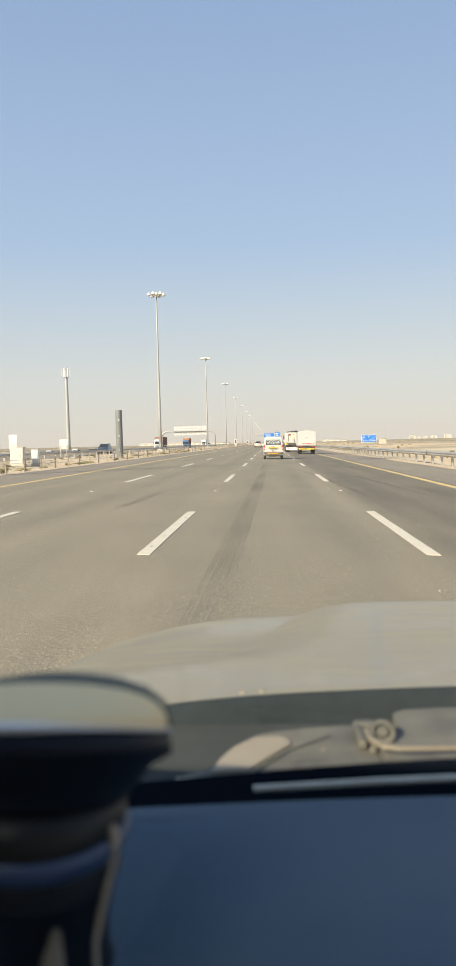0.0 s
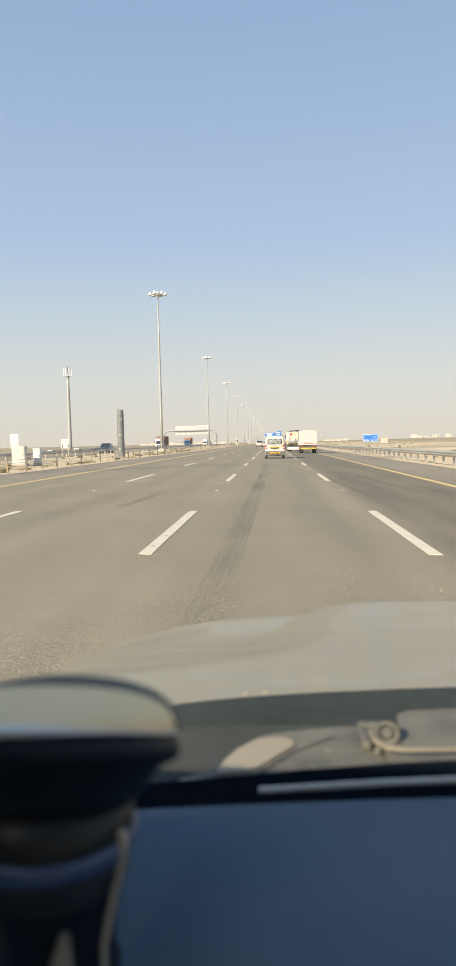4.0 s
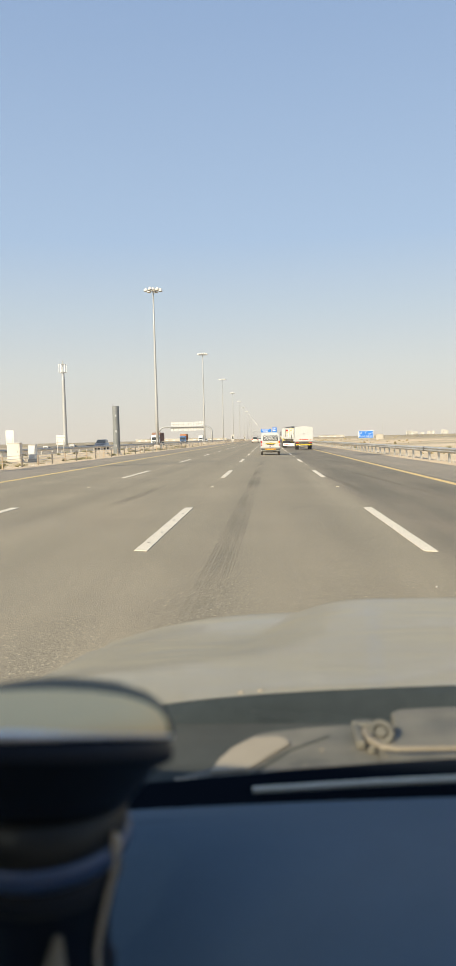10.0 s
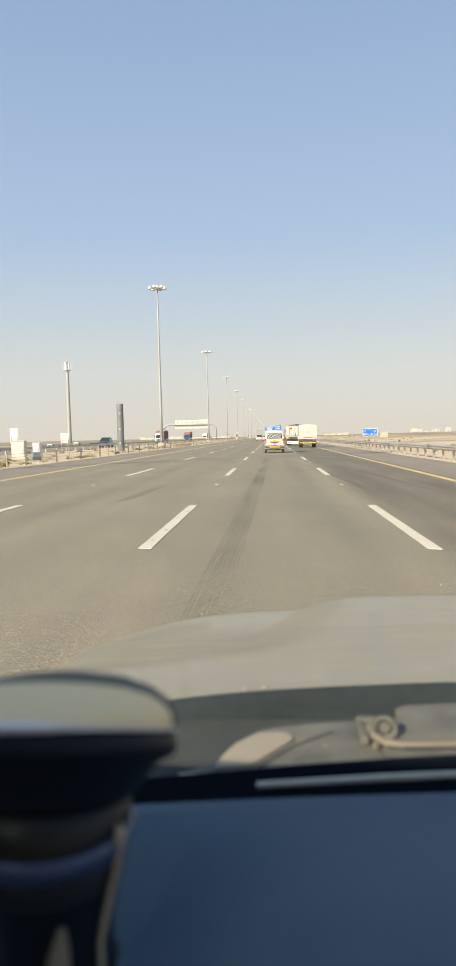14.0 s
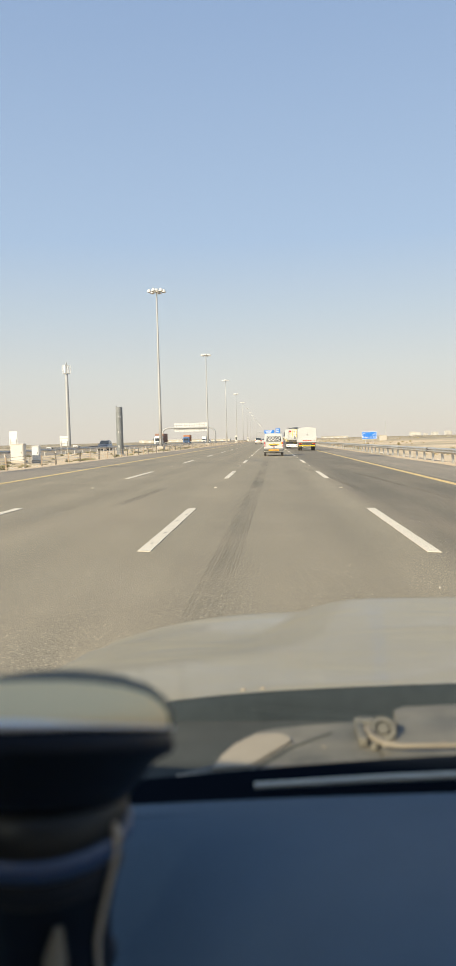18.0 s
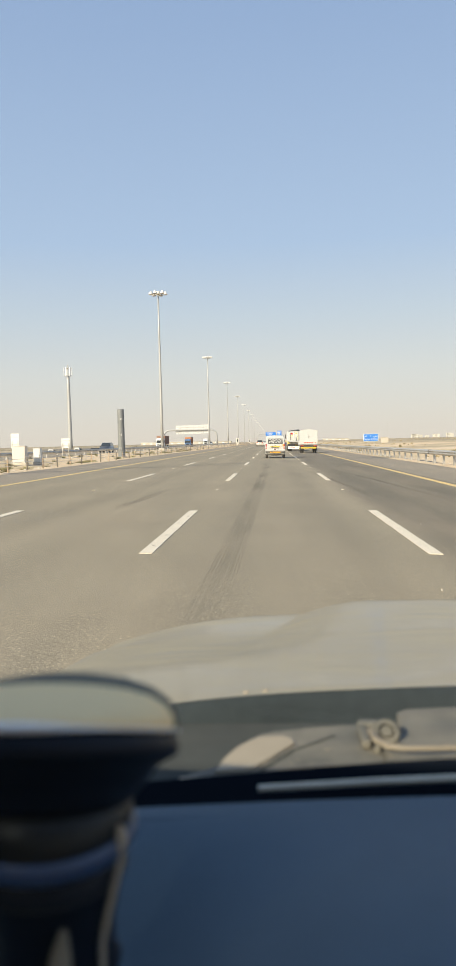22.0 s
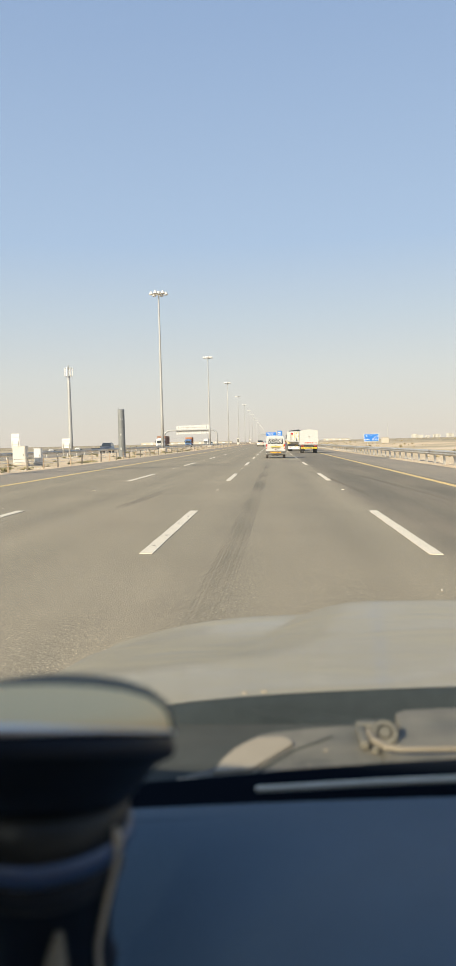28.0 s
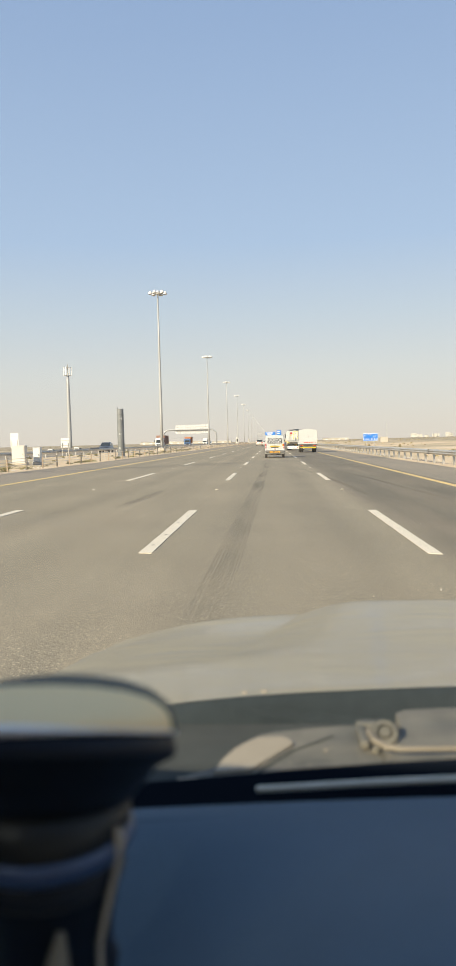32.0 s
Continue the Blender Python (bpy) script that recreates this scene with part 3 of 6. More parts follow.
def nick_mesh():
    """Three small holes worn through the paint of one dash, dark asphalt showing."""
    b = bmesh.new()
    rn = random.Random(3)
    for y in (0.75, 1.9, 3.6, 4.7):
        c = Vector((rn.uniform(-0.02, 0.02), y, 0.0085))
        ring = [b.verts.new(c + Vector((math.cos(a) * rn.uniform(0.010, 0.034), math.sin(a) * rn.uniform(0.02, 0.07), 0))) for a in (2 * math.pi * k / 9 for k in range(9))]
        low = [b.verts.new(v.co - Vector((0, 0, 0.006))) for v in ring]
        skin(b, [low, ring])
    return mesh_of("worn_patch", b, M_TARSPOT)


NICKS = nick_mesh()
DASHES = [dash_mesh(s) for s in range(4)]
for li, x in enumerate(LINES[1:4]):
    for k in range(-26, 40):
        o = new("lane_dash", DASHES[(k * 3 + li) % 4])
        o.parent = road
        o.matrix_basis = pose(x, 9.5 + 18 * k, road_z(x) + 0.001)
        if li == 1 and -1 < k < 5:
            spot = new("worn_patch", NICKS)
            spot.parent = o
bm = bmesh.new()
for li, x in enumerate(LINES[1:4]):
    for k in range(40, 120):
        box(bm, (x, 12.5 + 18 * k, road_z(x) + 0.003), (0.17, 6.0, 0.008))
tagged(part("far_lane_dashes", bm, M_LINE, road), kind="stuff")
for x in (LINES[0], LINES[4]):
    bm = bmesh.new()
    slab(bm, [x - 0.11, x + 0.11], [-460, -300] + [-150 + 10 * i for i in range(80)] + [1000, 3000],
         lambda q, y: road_z(q) + 0.007, 0.02)
    part("edge_line", bm, M_YELLOW, road, "worn yellow painted edge line")
# reflective studs between the dashes
stud = None
for li, x in enumerate(LINES[1:4]):
    for k in range(-2, 14):
        if stud is None:
            b = bmesh.new()
            box(b, (0, 0, 0.010), (0.09, 0.08, 0.018), 0.007)
            stud = part("road_stud", b, M_LINE, road, "small white reflective road stud")
            stud.matrix_basis = pose(x, 4.1 + 18 * k, road_z(x))
        else:
            again(stud, road, x, 4.1 + 18 * k, road_z(x))
# old tyre marks
def tyre_mark(x0, y0, x1, y1, w, bend):
    """A skid mark: the grooves of the tread leave parallel smears of uneven width and length."""
    b = bmesh.new()
    n = 40
    rnd = random.Random(int(y0 * 7))
    ribs = 10
    for r in range(ribs):
        off = w * ((r + rnd.uniform(0.2, 0.8)) / ribs - 0.5)
        i0, i1 = rnd.randint(0, 3), n - rnd.randint(0, 12)
        half = w / ribs * rnd.uniform(0.40, 0.80)
        a, c = [], []
        for i in range(i0, i1 + 1):
            q = i / n
            x = x0 + (x1 - x0) * q + bend * math.sin(math.pi * q) + off
            y = y0 + (y1 - y0) * q
            ww = max(0.004, half * min(1.0, (i - i0 + 0.4) / 6, (i1 - i + 0.4) / 10) + rnd.uniform(-0.002, 0.002))
            a.append(b.verts.new((x - ww, y, road_z(x - ww) + 0.004)))
            c.append(b.verts.new((x + ww, y, road_z(x + ww) + 0.004)))
        for k in range(len(a) - 1):
            b.faces.new((a[k], c[k], c[k + 1], a[k + 1]))
    part("tyre_mark", b, M_RUBBER, road, "dark rubber skid mark on the asphalt")


tyre_mark(2.55, 19, 1.2, 42, 0.22, 0.15)
tyre_mark(4.25, 17, 2.75, 40, 0.20, 0.15)
tyre_mark(-0.62, 1, -0.30, 58, 0.34, 0.05)
tyre_mark(-3.4, 15.5, -3.1, 24, 0.26, 0.05)
# the cut and patched joint across the lanes, and small litter
bm = bmesh.new()
rnd = random.Random(5)
for i in range(46):
    x, y = rnd.uniform(-9, 6), rnd.uniform(4, 60)
    s = rnd.uniform(0.008, 0.018)
    box(bm, (x, y, road_z(x) + s * 0.4), (s * rnd.uniform(1, 2), s, s), s * 0.25)
tagged(part("road_grit", bm, M_CONC), "small stones and litter scattered on the asphalt", "gravel", kind="stuff")

# ---------------------------------------------------------------- the car that carries the camera
def carrier_car():
    CX = 0.45
    car = thing("car", "dusty champagne off-roader on the asphalt, seen from its cabin", "car", pose(CX, 0, 0))
    HW = 0.90

    def sweep(ob, k, y0=-9.0, y1=-8.0, c=0.2025):
        """The foot of the windscreen curves forward towards the middle of the car."""
        for v in ob.data.vertices:
            v.co.y -= k * (v.co.x ** 2 - c) * smooth01(y0, y1, v.co.y)

    def hood_front(dx):
        return 1.85 - 0.40 * abs(dx / HW) ** 6

    def hood_flat(dx, v):
        y0 = 1.092 - 0.175 * dx * dx
        y = y0 + (hood_front(dx) - y0) * v
        a = abs(dx)
        z = 1.062 - 0.050 * v ** 1.2
        # the raised middle ends in a crease that runs outwards towards the windscreen
        e = 0.395 + 0.26 * (1.74 - y) + 6.0 * max(0.0, 1.38 - y) ** 2
        q = min(1.0, max(0.0, (a - e + 0.17) / 0.17))
        z += 0.030 * (1 - q ** 2.2) * smooth01(-0.1, 0.6, v)
        side = 1 - 0.85 * smooth01(0.05, 0.25, v) * (1 - smooth01(0.55, 0.85, v))
        z -= 0.022 * side * smooth01(0.40, 0.90, a) ** 1.5
        z -= 0.045 * smooth01(0.86, 1.0, v) ** 2
        z -= 0.03 * side * smooth01(0.80, 0.87, a)
        z -= 0.004 * smooth01(0.3, 0.9, v)
        return (dx, y, z)

    reaches = {}

    def reach(v):
        """How far the bonnet is drawn out forwards: it falls away evenly from the windscreen and flattens towards the nose."""
        v = min(v, 0.87)
        if v not in reaches:
            th, far = [], 0.0
            for k in range(41):
                _, y, z = hood_flat(-0.2, v * k / 40)
                th.append(math.degrees(math.atan2(1.42 - z, y)))
            for a, c in zip(th, th[1:]):
                m = 0.5 * (a + c)
                far += math.radians(a - c) / math.tan(math.radians(0.5 * (m + 0.1 + 0.13 * (m - 15.7) ** 2)))
            (_, y0, z0), (_, y1, z1) = hood_flat(-0.2, 0.0), hood_flat(-0.2, v)
            reaches[v] = math.hypot(y0, 1.42 - z0) * math.exp(far) / math.hypot(y1, 1.42 - z1)
        return reaches[v]

    def hood_point(dx, v):
        s = reach(v)
        _, y, z = hood_flat(min(0.2, max(-1.0, (0.45 - abs(dx)) / s - 0.45)), v)
        return (dx, s * y, 1.42 + s * (z - 1.42))

    b = bmesh.new()
    us = [-0.93 + 1.86 * i / 96 for i in range(97)]
    vs = [i / 30 for i in range(31)]
    top = [[b.verts.new(hood_point(u, v)) for u in us] for v in vs]
    for r0, r1 in zip(top, top[1:]):
        for k in range(96):
            b.faces.new((r0[k], r0[k + 1], r1[k + 1], r1[k]))
    part("hood", b, M_HOOD, car, "dusty champagne bonnet with a raised middle", smooth=True)
    # added strip: the dark of the gap under the bonnet is put into colour
    b = bmesh.new()
    lip = [[b.verts.new(Vector(hood_point(u, 0)) + Vector((0, dy, dz))) for u in us] for dy, dz in ((0.002, -0.001), (-0.010, -0.010), (-0.014, -0.045))]
    skin(b, lip, caps=False, closed=False)
    part("hood_seal", b, M_GAPDARK, car, "dark grey strip added over the gap under the bonnet edge", smooth=True)
    for dx in (-0.468, -0.496):
        b = bmesh.new()
        x, y, z = hood_point(dx, 0.02)
        box(b, (x, y - 0.006, z - 0.001), (0.009, 0.009, 0.009), 0.002, 2)
        part("washer_nozzle", b, M_PALETAN, car, "small pale washer nozzle")
    # nose, wings, sides
    b = bmesh.new()
    rings = []
    for i in range(33):
        dx = -HW + 2 * HW * i / 32
        _, yf, z0 = hood_point(dx, 1.0)
        rings.append([b.verts.new(p) for p in ((dx, yf, z0 - 0.004), (dx * 1.03, yf + 0.05, z0 - 0.06), (dx * 1.05, yf + 0.08, 0.60),
                                               (dx * 1.05, yf + 0.12, 0.46), (dx * 1.03, yf + 0.02, 0.28))])
    skin(b, rings, caps=False, closed=False)
    part("front_bumper", b, M_HOOD, car, smooth=True)
    b = bmesh.new()
    for i in range(6):
        box(b, (0, hood_point(0, 1.0)[1] + 0.07, 0.46 + 0.035 * i), (0.95, 0.05, 0.016), 0.005)
    part("grille", b, M_BLACK, car)
    for sx in (-1, 1):
        b = bmesh.new()
        box(b, (sx * 0.70, hood_point(0.70, 1.0)[1] + 0.02, 0.58), (0.26, 0.12, 0.13), 0.04, 2)
        part("headlight", b, M_CLEAR, car)
        b = bmesh.new()
        ring_y = [(-2.75, 0.05), (-2.5, 0), (-1.2, 0), (0.2, 0), (0.82, 0), (0.95, 0), (1.25, 0), (1.65, 0), (2.0, 0.01), (2.45, 0.05)]
        rr = [[b.verts.new((sx * (q - ins), y, z - (0.06 + 0.125 * (y - 0.95) if y > 0.9 and z > 0.95 else 0) - (0.10 if y > 1.9 and 0.8 < z < 0.9 else 0)))
               for q, z in ((0.86, 0.34), (0.93, 0.60), (0.94, 0.85), (0.90, 1.0), (0.86, 1.02))] for y, ins in ring_y]
        skin(b, rr, caps=False, closed=False)
        bmesh.ops.solidify(b, geom=b.faces[:], thickness=0.05)
        part("body_side", b, M_HOOD, car, smooth=True)
        for y in (-1.85, 1.72):
            b = bmesh.new()
            lathe(b, [(0.22, -0.12), (0.36, -0.12), (0.385, -0.09), (0.385, 0.09), (0.36, 0.12), (0.22, 0.12)], 28, pose(0, 0, 0, 0, 90, 0))
            w = part("wheel", b, M_TYRE, car)
            w.location = (sx * 0.83, y, 0.372)
            b = bmesh.new()
            lathe(b, [(0.001, -0.10), (0.225, -0.10), (0.235, 0.10), (0.19, 0.11), (0.05, 0.08), (0.001, 0.085)], 24, pose(0, 0, 0, 0, 90 * sx, 0))
            part("rim", b, M_RIM, w)
    b = boxes(((0, -2.72, 0.68), (1.72, 0.10, 0.72)), bev=0.03)
    part("tailgate", b, M_HOOD, car)
    b = boxes(((0, -0.75, 0.36), (1.70, 3.9, 0.10)))
    part("floor_pan", b, M_CABIN, car)
    b = boxes(((0, -1.42, 1.705), (1.28, 2.1, 0.02)), bev=0.006)
    part("headliner", b, M_CABIN, car, "beige cloth headliner")
    # roof and pillars
    b = bmesh.new()
    slab(b, [-0.70, -0.62, -0.3, 0, 0.3, 0.62, 0.70], [-2.60, -2.45, -1.2, -0.48, -0.33],
         lambda x, y: 1.82 - 0.05 * (abs(x) / 0.7) ** 4 - 0.05 * smooth01(-0.85, -0.33, y) - 0.06 * smooth01(-2.3, -2.6, y), 0.06)
    part("roof", b, M_HOOD, car, smooth=False)
    for sx in (-1, 1):
        for name, pts, r in (("front_pillar", [(sx * 0.865, 0.83, 1.03), (sx * 0.735, -0.32, 1.735)], 0.046),
                             ("middle_pillar", [(sx * 0.88, -0.62, 1.03), (sx * 0.70, -0.66, 1.81)], 0.045),
                             ("rear_pillar", [(sx * 0.88, -1.75, 1.03), (sx * 0.70, -1.75, 1.81)], 0.045),
                             ("tail_pillar", [(sx * 0.86, -2.70, 1.03), (sx * 0.68, -2.52, 1.80)], 0.055)):
            b = bmesh.new()
            tube(b, pts, r, 8)
            part(name, b, M_HOOD, car)
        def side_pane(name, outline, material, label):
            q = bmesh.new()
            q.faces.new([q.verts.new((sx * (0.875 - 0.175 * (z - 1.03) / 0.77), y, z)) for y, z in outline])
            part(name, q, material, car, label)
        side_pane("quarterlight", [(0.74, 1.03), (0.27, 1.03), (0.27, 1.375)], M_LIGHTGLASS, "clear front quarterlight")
        # made-up tint: dark left pane blocks sun, clear right lights the dashboard
        side_pane("side_window", [(0.26, 1.03), (-0.58, 1.03), (-0.62, 1.80), (-0.31, 1.80), (0.26, 1.382)], M_SUNSTOP if sx < 0 else M_LIGHTGLASS,
                  "side window darkened to stop the sun" if sx < 0 else "clear side window")
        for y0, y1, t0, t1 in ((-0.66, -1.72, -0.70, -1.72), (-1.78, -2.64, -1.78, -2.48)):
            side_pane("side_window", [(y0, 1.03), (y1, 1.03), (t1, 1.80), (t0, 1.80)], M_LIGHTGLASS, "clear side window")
        b = bmesh.new()
        box(b, (sx * 1.01, 0.40, 1.19), (0.22, 0.09, 0.16), 0.03, 2)
        part("door_mirror", b, M_HOOD, car)
    b = bmesh.new()
    q = [b.verts.new(p) for p in ((-0.82, -2.72, 1.04), (0.82, -2.72, 1.04), (0.66, -2.55, 1.78), (-0.66, -2.55, 1.78))]
    b.faces.new(q)
    part("rear_window", b, M_LIGHTGLASS, car, "clear rear window")
    # windscreen, seal, cowl, wipers
    b = bmesh.new()
    rr = []
    for i in range(13):
        q = -1 + i / 6
        bow = 0.05 * (1 - q * q)
        rr.append([b.verts.new((q * (0.82 - 0.14 * v), 0.742 + bow * 0.3 - 1.06 * v + bow * 0.3 * v, 1.094 + 0.665 * v)) for v in (0, 0.25, 0.5, 0.75, 1)])
    skin(b, rr, caps=False, closed=False)
    ws = part("windscreen", b, M_SCREEN, car, "clear sloping windscreen")
    ws.visible_shadow = False
    b = bmesh.new()
    slab(b, [-0.85 + 0.085 * i for i in range(21)], [0.615, 0.64, 0.68, 0.73, 0.741],
         lambda x, y: 1.104 - 0.014 * smooth01(0.62, 0.741, y), 0.02)
    band = part("windscreen_seal", b, M_FRIT, car, "black rubber and painted band along the glass")
    sweep(band, 0.125)
    sweep(band, 0.096, 0.69, 0.745, 0.26)
    b = bmesh.new()
    tube(b, [(-0.470, 0.666, 1.109), (-0.36, 0.675, 1.109), (-0.25, 0.682, 1.109), (0.0, 0.688, 1.109), (0.30, 0.680, 1.109), (0.80, 0.65, 1.109)], [0.0030, 0.0034, 0.0036, 0.0036, 0.0036, 0.0034], 10)
    sweep(part("vent_trim", b, M_TRIM, car, "thin grey metal strip at the foot of the windscreen"), 0.06)
    b = bmesh.new()
    slab(b, [-0.85 + 0.085 * i for i in range(21)], [0.745, 0.86, 0.95, 1.02, 1.05, 1.08, 1.12], lambda x, y: 1.040 - 0.006 * smooth01(0.8, 1.0, y) - 0.07 * smooth01(1.02, 1.12, y), 0.03)
    part("cowl_tray", b, M_COWL, car, "dark dusty plastic tray under the bonnet edge")
    def plate(outline, z, thick, bev=0.003):
        q = bmesh.new()
        dn = [q.verts.new((x, y, z - thick)) for x, y in outline]
        f = q.faces.new(dn)
        top = bmesh.ops.extrude_face_region(q, geom=[f])["geom"]
        bmesh.ops.translate(q, verts=[v for v in top if isinstance(v, bmesh.types.BMVert)], vec=(0, 0, thick))
        bmesh.ops.recalc_face_normals(q, faces=q.faces[:])
        rim = [e for e in q.edges if all(v.co.z > z - thick * 0.5 for v in e.verts)]
        bmesh.ops.bevel(q, geom=rim, offset=bev, segments=2, affect='EDGES')
        return q

    part("cowl_cover", plate([(-0.560, 0.765), (-0.3300, 0.765), (-0.3300, 0.937), (-0.372, 0.933), (-0.411, 0.926), (-0.455, 0.915), (-0.474, 0.905), (-0.492, 0.884),
                              (-0.505, 0.852), (-0.520, 0.815), (-0.552, 0.792)], 1.066, 0.028, 0.005), M_COWLGREY, car, "grey plastic cowl end cover with a rounded end")
    part("cowl_cover", plate([(-0.334, 0.765), (0.80, 0.765), (0.80, 1.0), (-0.215, 0.989), (-0.285, 0.981), (-0.298, 0.970), (-0.302, 0.90), (-0.334, 0.88)], 1.068, 0.026, 0.002),
         M_COWLGREY, car, "grey plastic cowl cover under the wiper")
    # pale plate with cut-off corners on the cover's end, and the groove beside it
    part("cowl_cap", plate([(-0.520, 0.790), (-0.479, 0.797), (-0.458, 0.827), (-0.431, 0.866), (-0.435, 0.880), (-0.445, 0.889), (-0.474, 0.886), (-0.499, 0.856), (-0.511, 0.827)], 1.0695, 0.006, 0.0012),
         M_PALETAN, car, "pale beige plate lying on the cowl cover")
    part("cowl_groove", plate([(-0.472, 0.797), (-0.469, 0.797), (-0.432, 0.851), (-0.383, 0.8945), (-0.385, 0.896), (-0.434, 0.853)], 1.0672, 0.004, 0.0005), M_COWL, car, "dark crease across the cowl cover")
    part("cowl_edge", plate([(-0.556, 0.772), (-0.50, 0.772), (-0.50, 0.778), (-0.556, 0.780)], 1.0685, 0.004, 0.001), M_PALETAN, car, "thin pale edge of the cowl cover")
    for x0, xe in ((-0.305, 0.42), (0.42, 0.80)):
        b = bmesh.new()
        ring = [(0.0140, 0.0), (0.0170, 0.007), (0.0145, 0.011), (0.0095, 0.011), (0.0085, 0.006), (0.001, 0.006)]
        lathe(b, ring, 20)
        pv = part("wiper_pivot", b, M_COWLGREY, car, "round wiper pivot with a sunk nut", smooth=False)
        pv.matrix_basis = pose(x0 - 0.020, 0.882, 1.072, 44)
        b = bmesh.new()
        lathe(b, [(0.001, 0), (0.007, 0), (0.007, 0.007), (0.001, 0.007)], 6)
        nn = part("nut", b, M_COWLGREY, pv)
        nn.location = (0, 0, 0.004)
        b = bmesh.new()
        tube(b, [(x0 - 0.037, 0.885, 1.076), (x0 - 0.035, 0.856, 1.077), (x0 - 0.024, 0.834, 1.078), (x0 - 0.008, 0.828, 1.078), (x0 + 0.3, 0.835, 1.079), (xe, 0.835, 1.08)],
             [0.0042, 0.0042, 0.004, 0.0032, 0.003, 0.003], 8)
        part("wiper_arm", b, M_WIPER, car, "dusty wiper arm")
        b = bmesh.new()
        box(b, (x0 - 0.037, 0.909, 1.073), (0.026, 0.016, 0.012), 0.003)
        box(b, (x0 - 0.045, 0.882, 1.072), (0.010, 0.060, 0.010), 0.002)
        lathe(b, [(0.0045, 0), (0.004, 0.006), (0.001, 0.0075)], 10, pose(x0 - 0.034, 0.845, 1.068))
        part("wiper_bracket", b, M_COWLGREY, car)
        b = bmesh.new()
        tube(b, [(x0 + 0.05, 0.775, 1.078), (xe + 0.1, 0.772, 1.078)], 0.005, 6)
        part("wiper_blade", b, M_BLACK, car)
    # sand grains and dry crumbs caught in the cowl
    rnd = random.Random(31)
    b = bmesh.new()
    for k in range(150):
        x, y = rnd.uniform(-0.48, 0.1), rnd.choice([0.772 + abs(rnd.gauss(0, 0.006)), rnd.uniform(0.775, 0.865)])
        s = 0.0005 + 0.0012 * rnd.random() ** 3
        box(b, (x, y, 1.069 + s * 0.4), (s * rnd.uniform(1, 2.2), s * rnd.uniform(1, 1.6), s), s * 0.25)
    tagged(part("cowl_grit", b, M_PALETAN, car), "pale sand grains and crumbs caught in the cowl", kind="stuff")
    # dash top
    b = bmesh.new()
    slab(b, [-0.80 + 0.02 * i for i in range(81)], [0.10, 0.13, 0.17, 0.22, 0.30, 0.40, 0.50, 0.56, 0.60, 0.620, 0.6245, 0.626],
         lambda x, y: 1.146 - 0.06 * (1 - smooth01(0.10, 0.22, y)) - 0.030 * smooth01(0.34, 0.63, y)
         - 1.6 * min(0.22, max(0.0, -0.33 - x)) ** 2 * smooth01(0.61, 0.42, y), 0.25)
    sweep(part("dashboard", b, M_DASH, car, "dark blue-grey vinyl dashboard top", smooth=True), 0.10, 0.40, 0.61)
    # dark strip added along the dashboard's front: the edge's shade put into colour
    b = bmesh.new()
    slab(b, [-0.78 + 0.02 * i for i in range(79)], [0.604, 0.612, 0.6225], lambda x, y: 1.1212 - 0.010 * smooth01(0.58, 0.63, y), 0.012)
    sweep(part("defroster_outlet", b, M_DASHSHADE, car, "dark strip standing in for shade along the dashboard's front"), 0.10, 0.40, 0.61)
    for x in (-0.42, 0.42):
        b = bmesh.new()
        box(b, (x, -0.62, 0.60), (0.52, 0.52, 0.22), 0.06, 2)
        box(b, (x, -0.95, 0.98), (0.50, 0.16, 0.66), 0.06, 2)
        part("seat", b, M_CABIN, car)
    return car


# added near-black glass that keeps sun from coming through the left window
M_SUNSTOP = bpy.data.materials.new("tinted_glass")
M_SUNSTOP.use_nodes = True
_t = M_SUNSTOP.node_tree
_tr, _gl, _mx = (_t.nodes.new(k) for k in ("ShaderNodeBsdfTransparent", "ShaderNodeBsdfGlossy", "ShaderNodeMixShader"))
_tr.inputs["Color"].default_value = (0.022, 0.025, 0.028, 1)
_gl.inputs["Roughness"].default_value = 0.03
_mx.inputs[0].default_value = 0.06
_t.links.new(_tr.outputs[0], _mx.inputs[1]); _t.links.new(_gl.outputs[0], _mx.inputs[2])
_t.links.new(_mx.outputs[0], _t.nodes["Material Output"].inputs["Surface"])
M_LIGHTGLASS = M_SUNSTOP.copy()
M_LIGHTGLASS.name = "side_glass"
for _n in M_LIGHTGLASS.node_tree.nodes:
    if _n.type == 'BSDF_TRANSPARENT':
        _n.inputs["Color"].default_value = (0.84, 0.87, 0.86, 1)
M_PALETAN = mat("pale_beige_plastic", (0.32, 0.265, 0.185), 0.7, vary=0.08, scale=8)
M_WIPER = mat("dusty_wiper_metal", (0.195, 0.163, 0.115), 0.65, 0.0, vary=0.22, scale=14)
carrier_car()


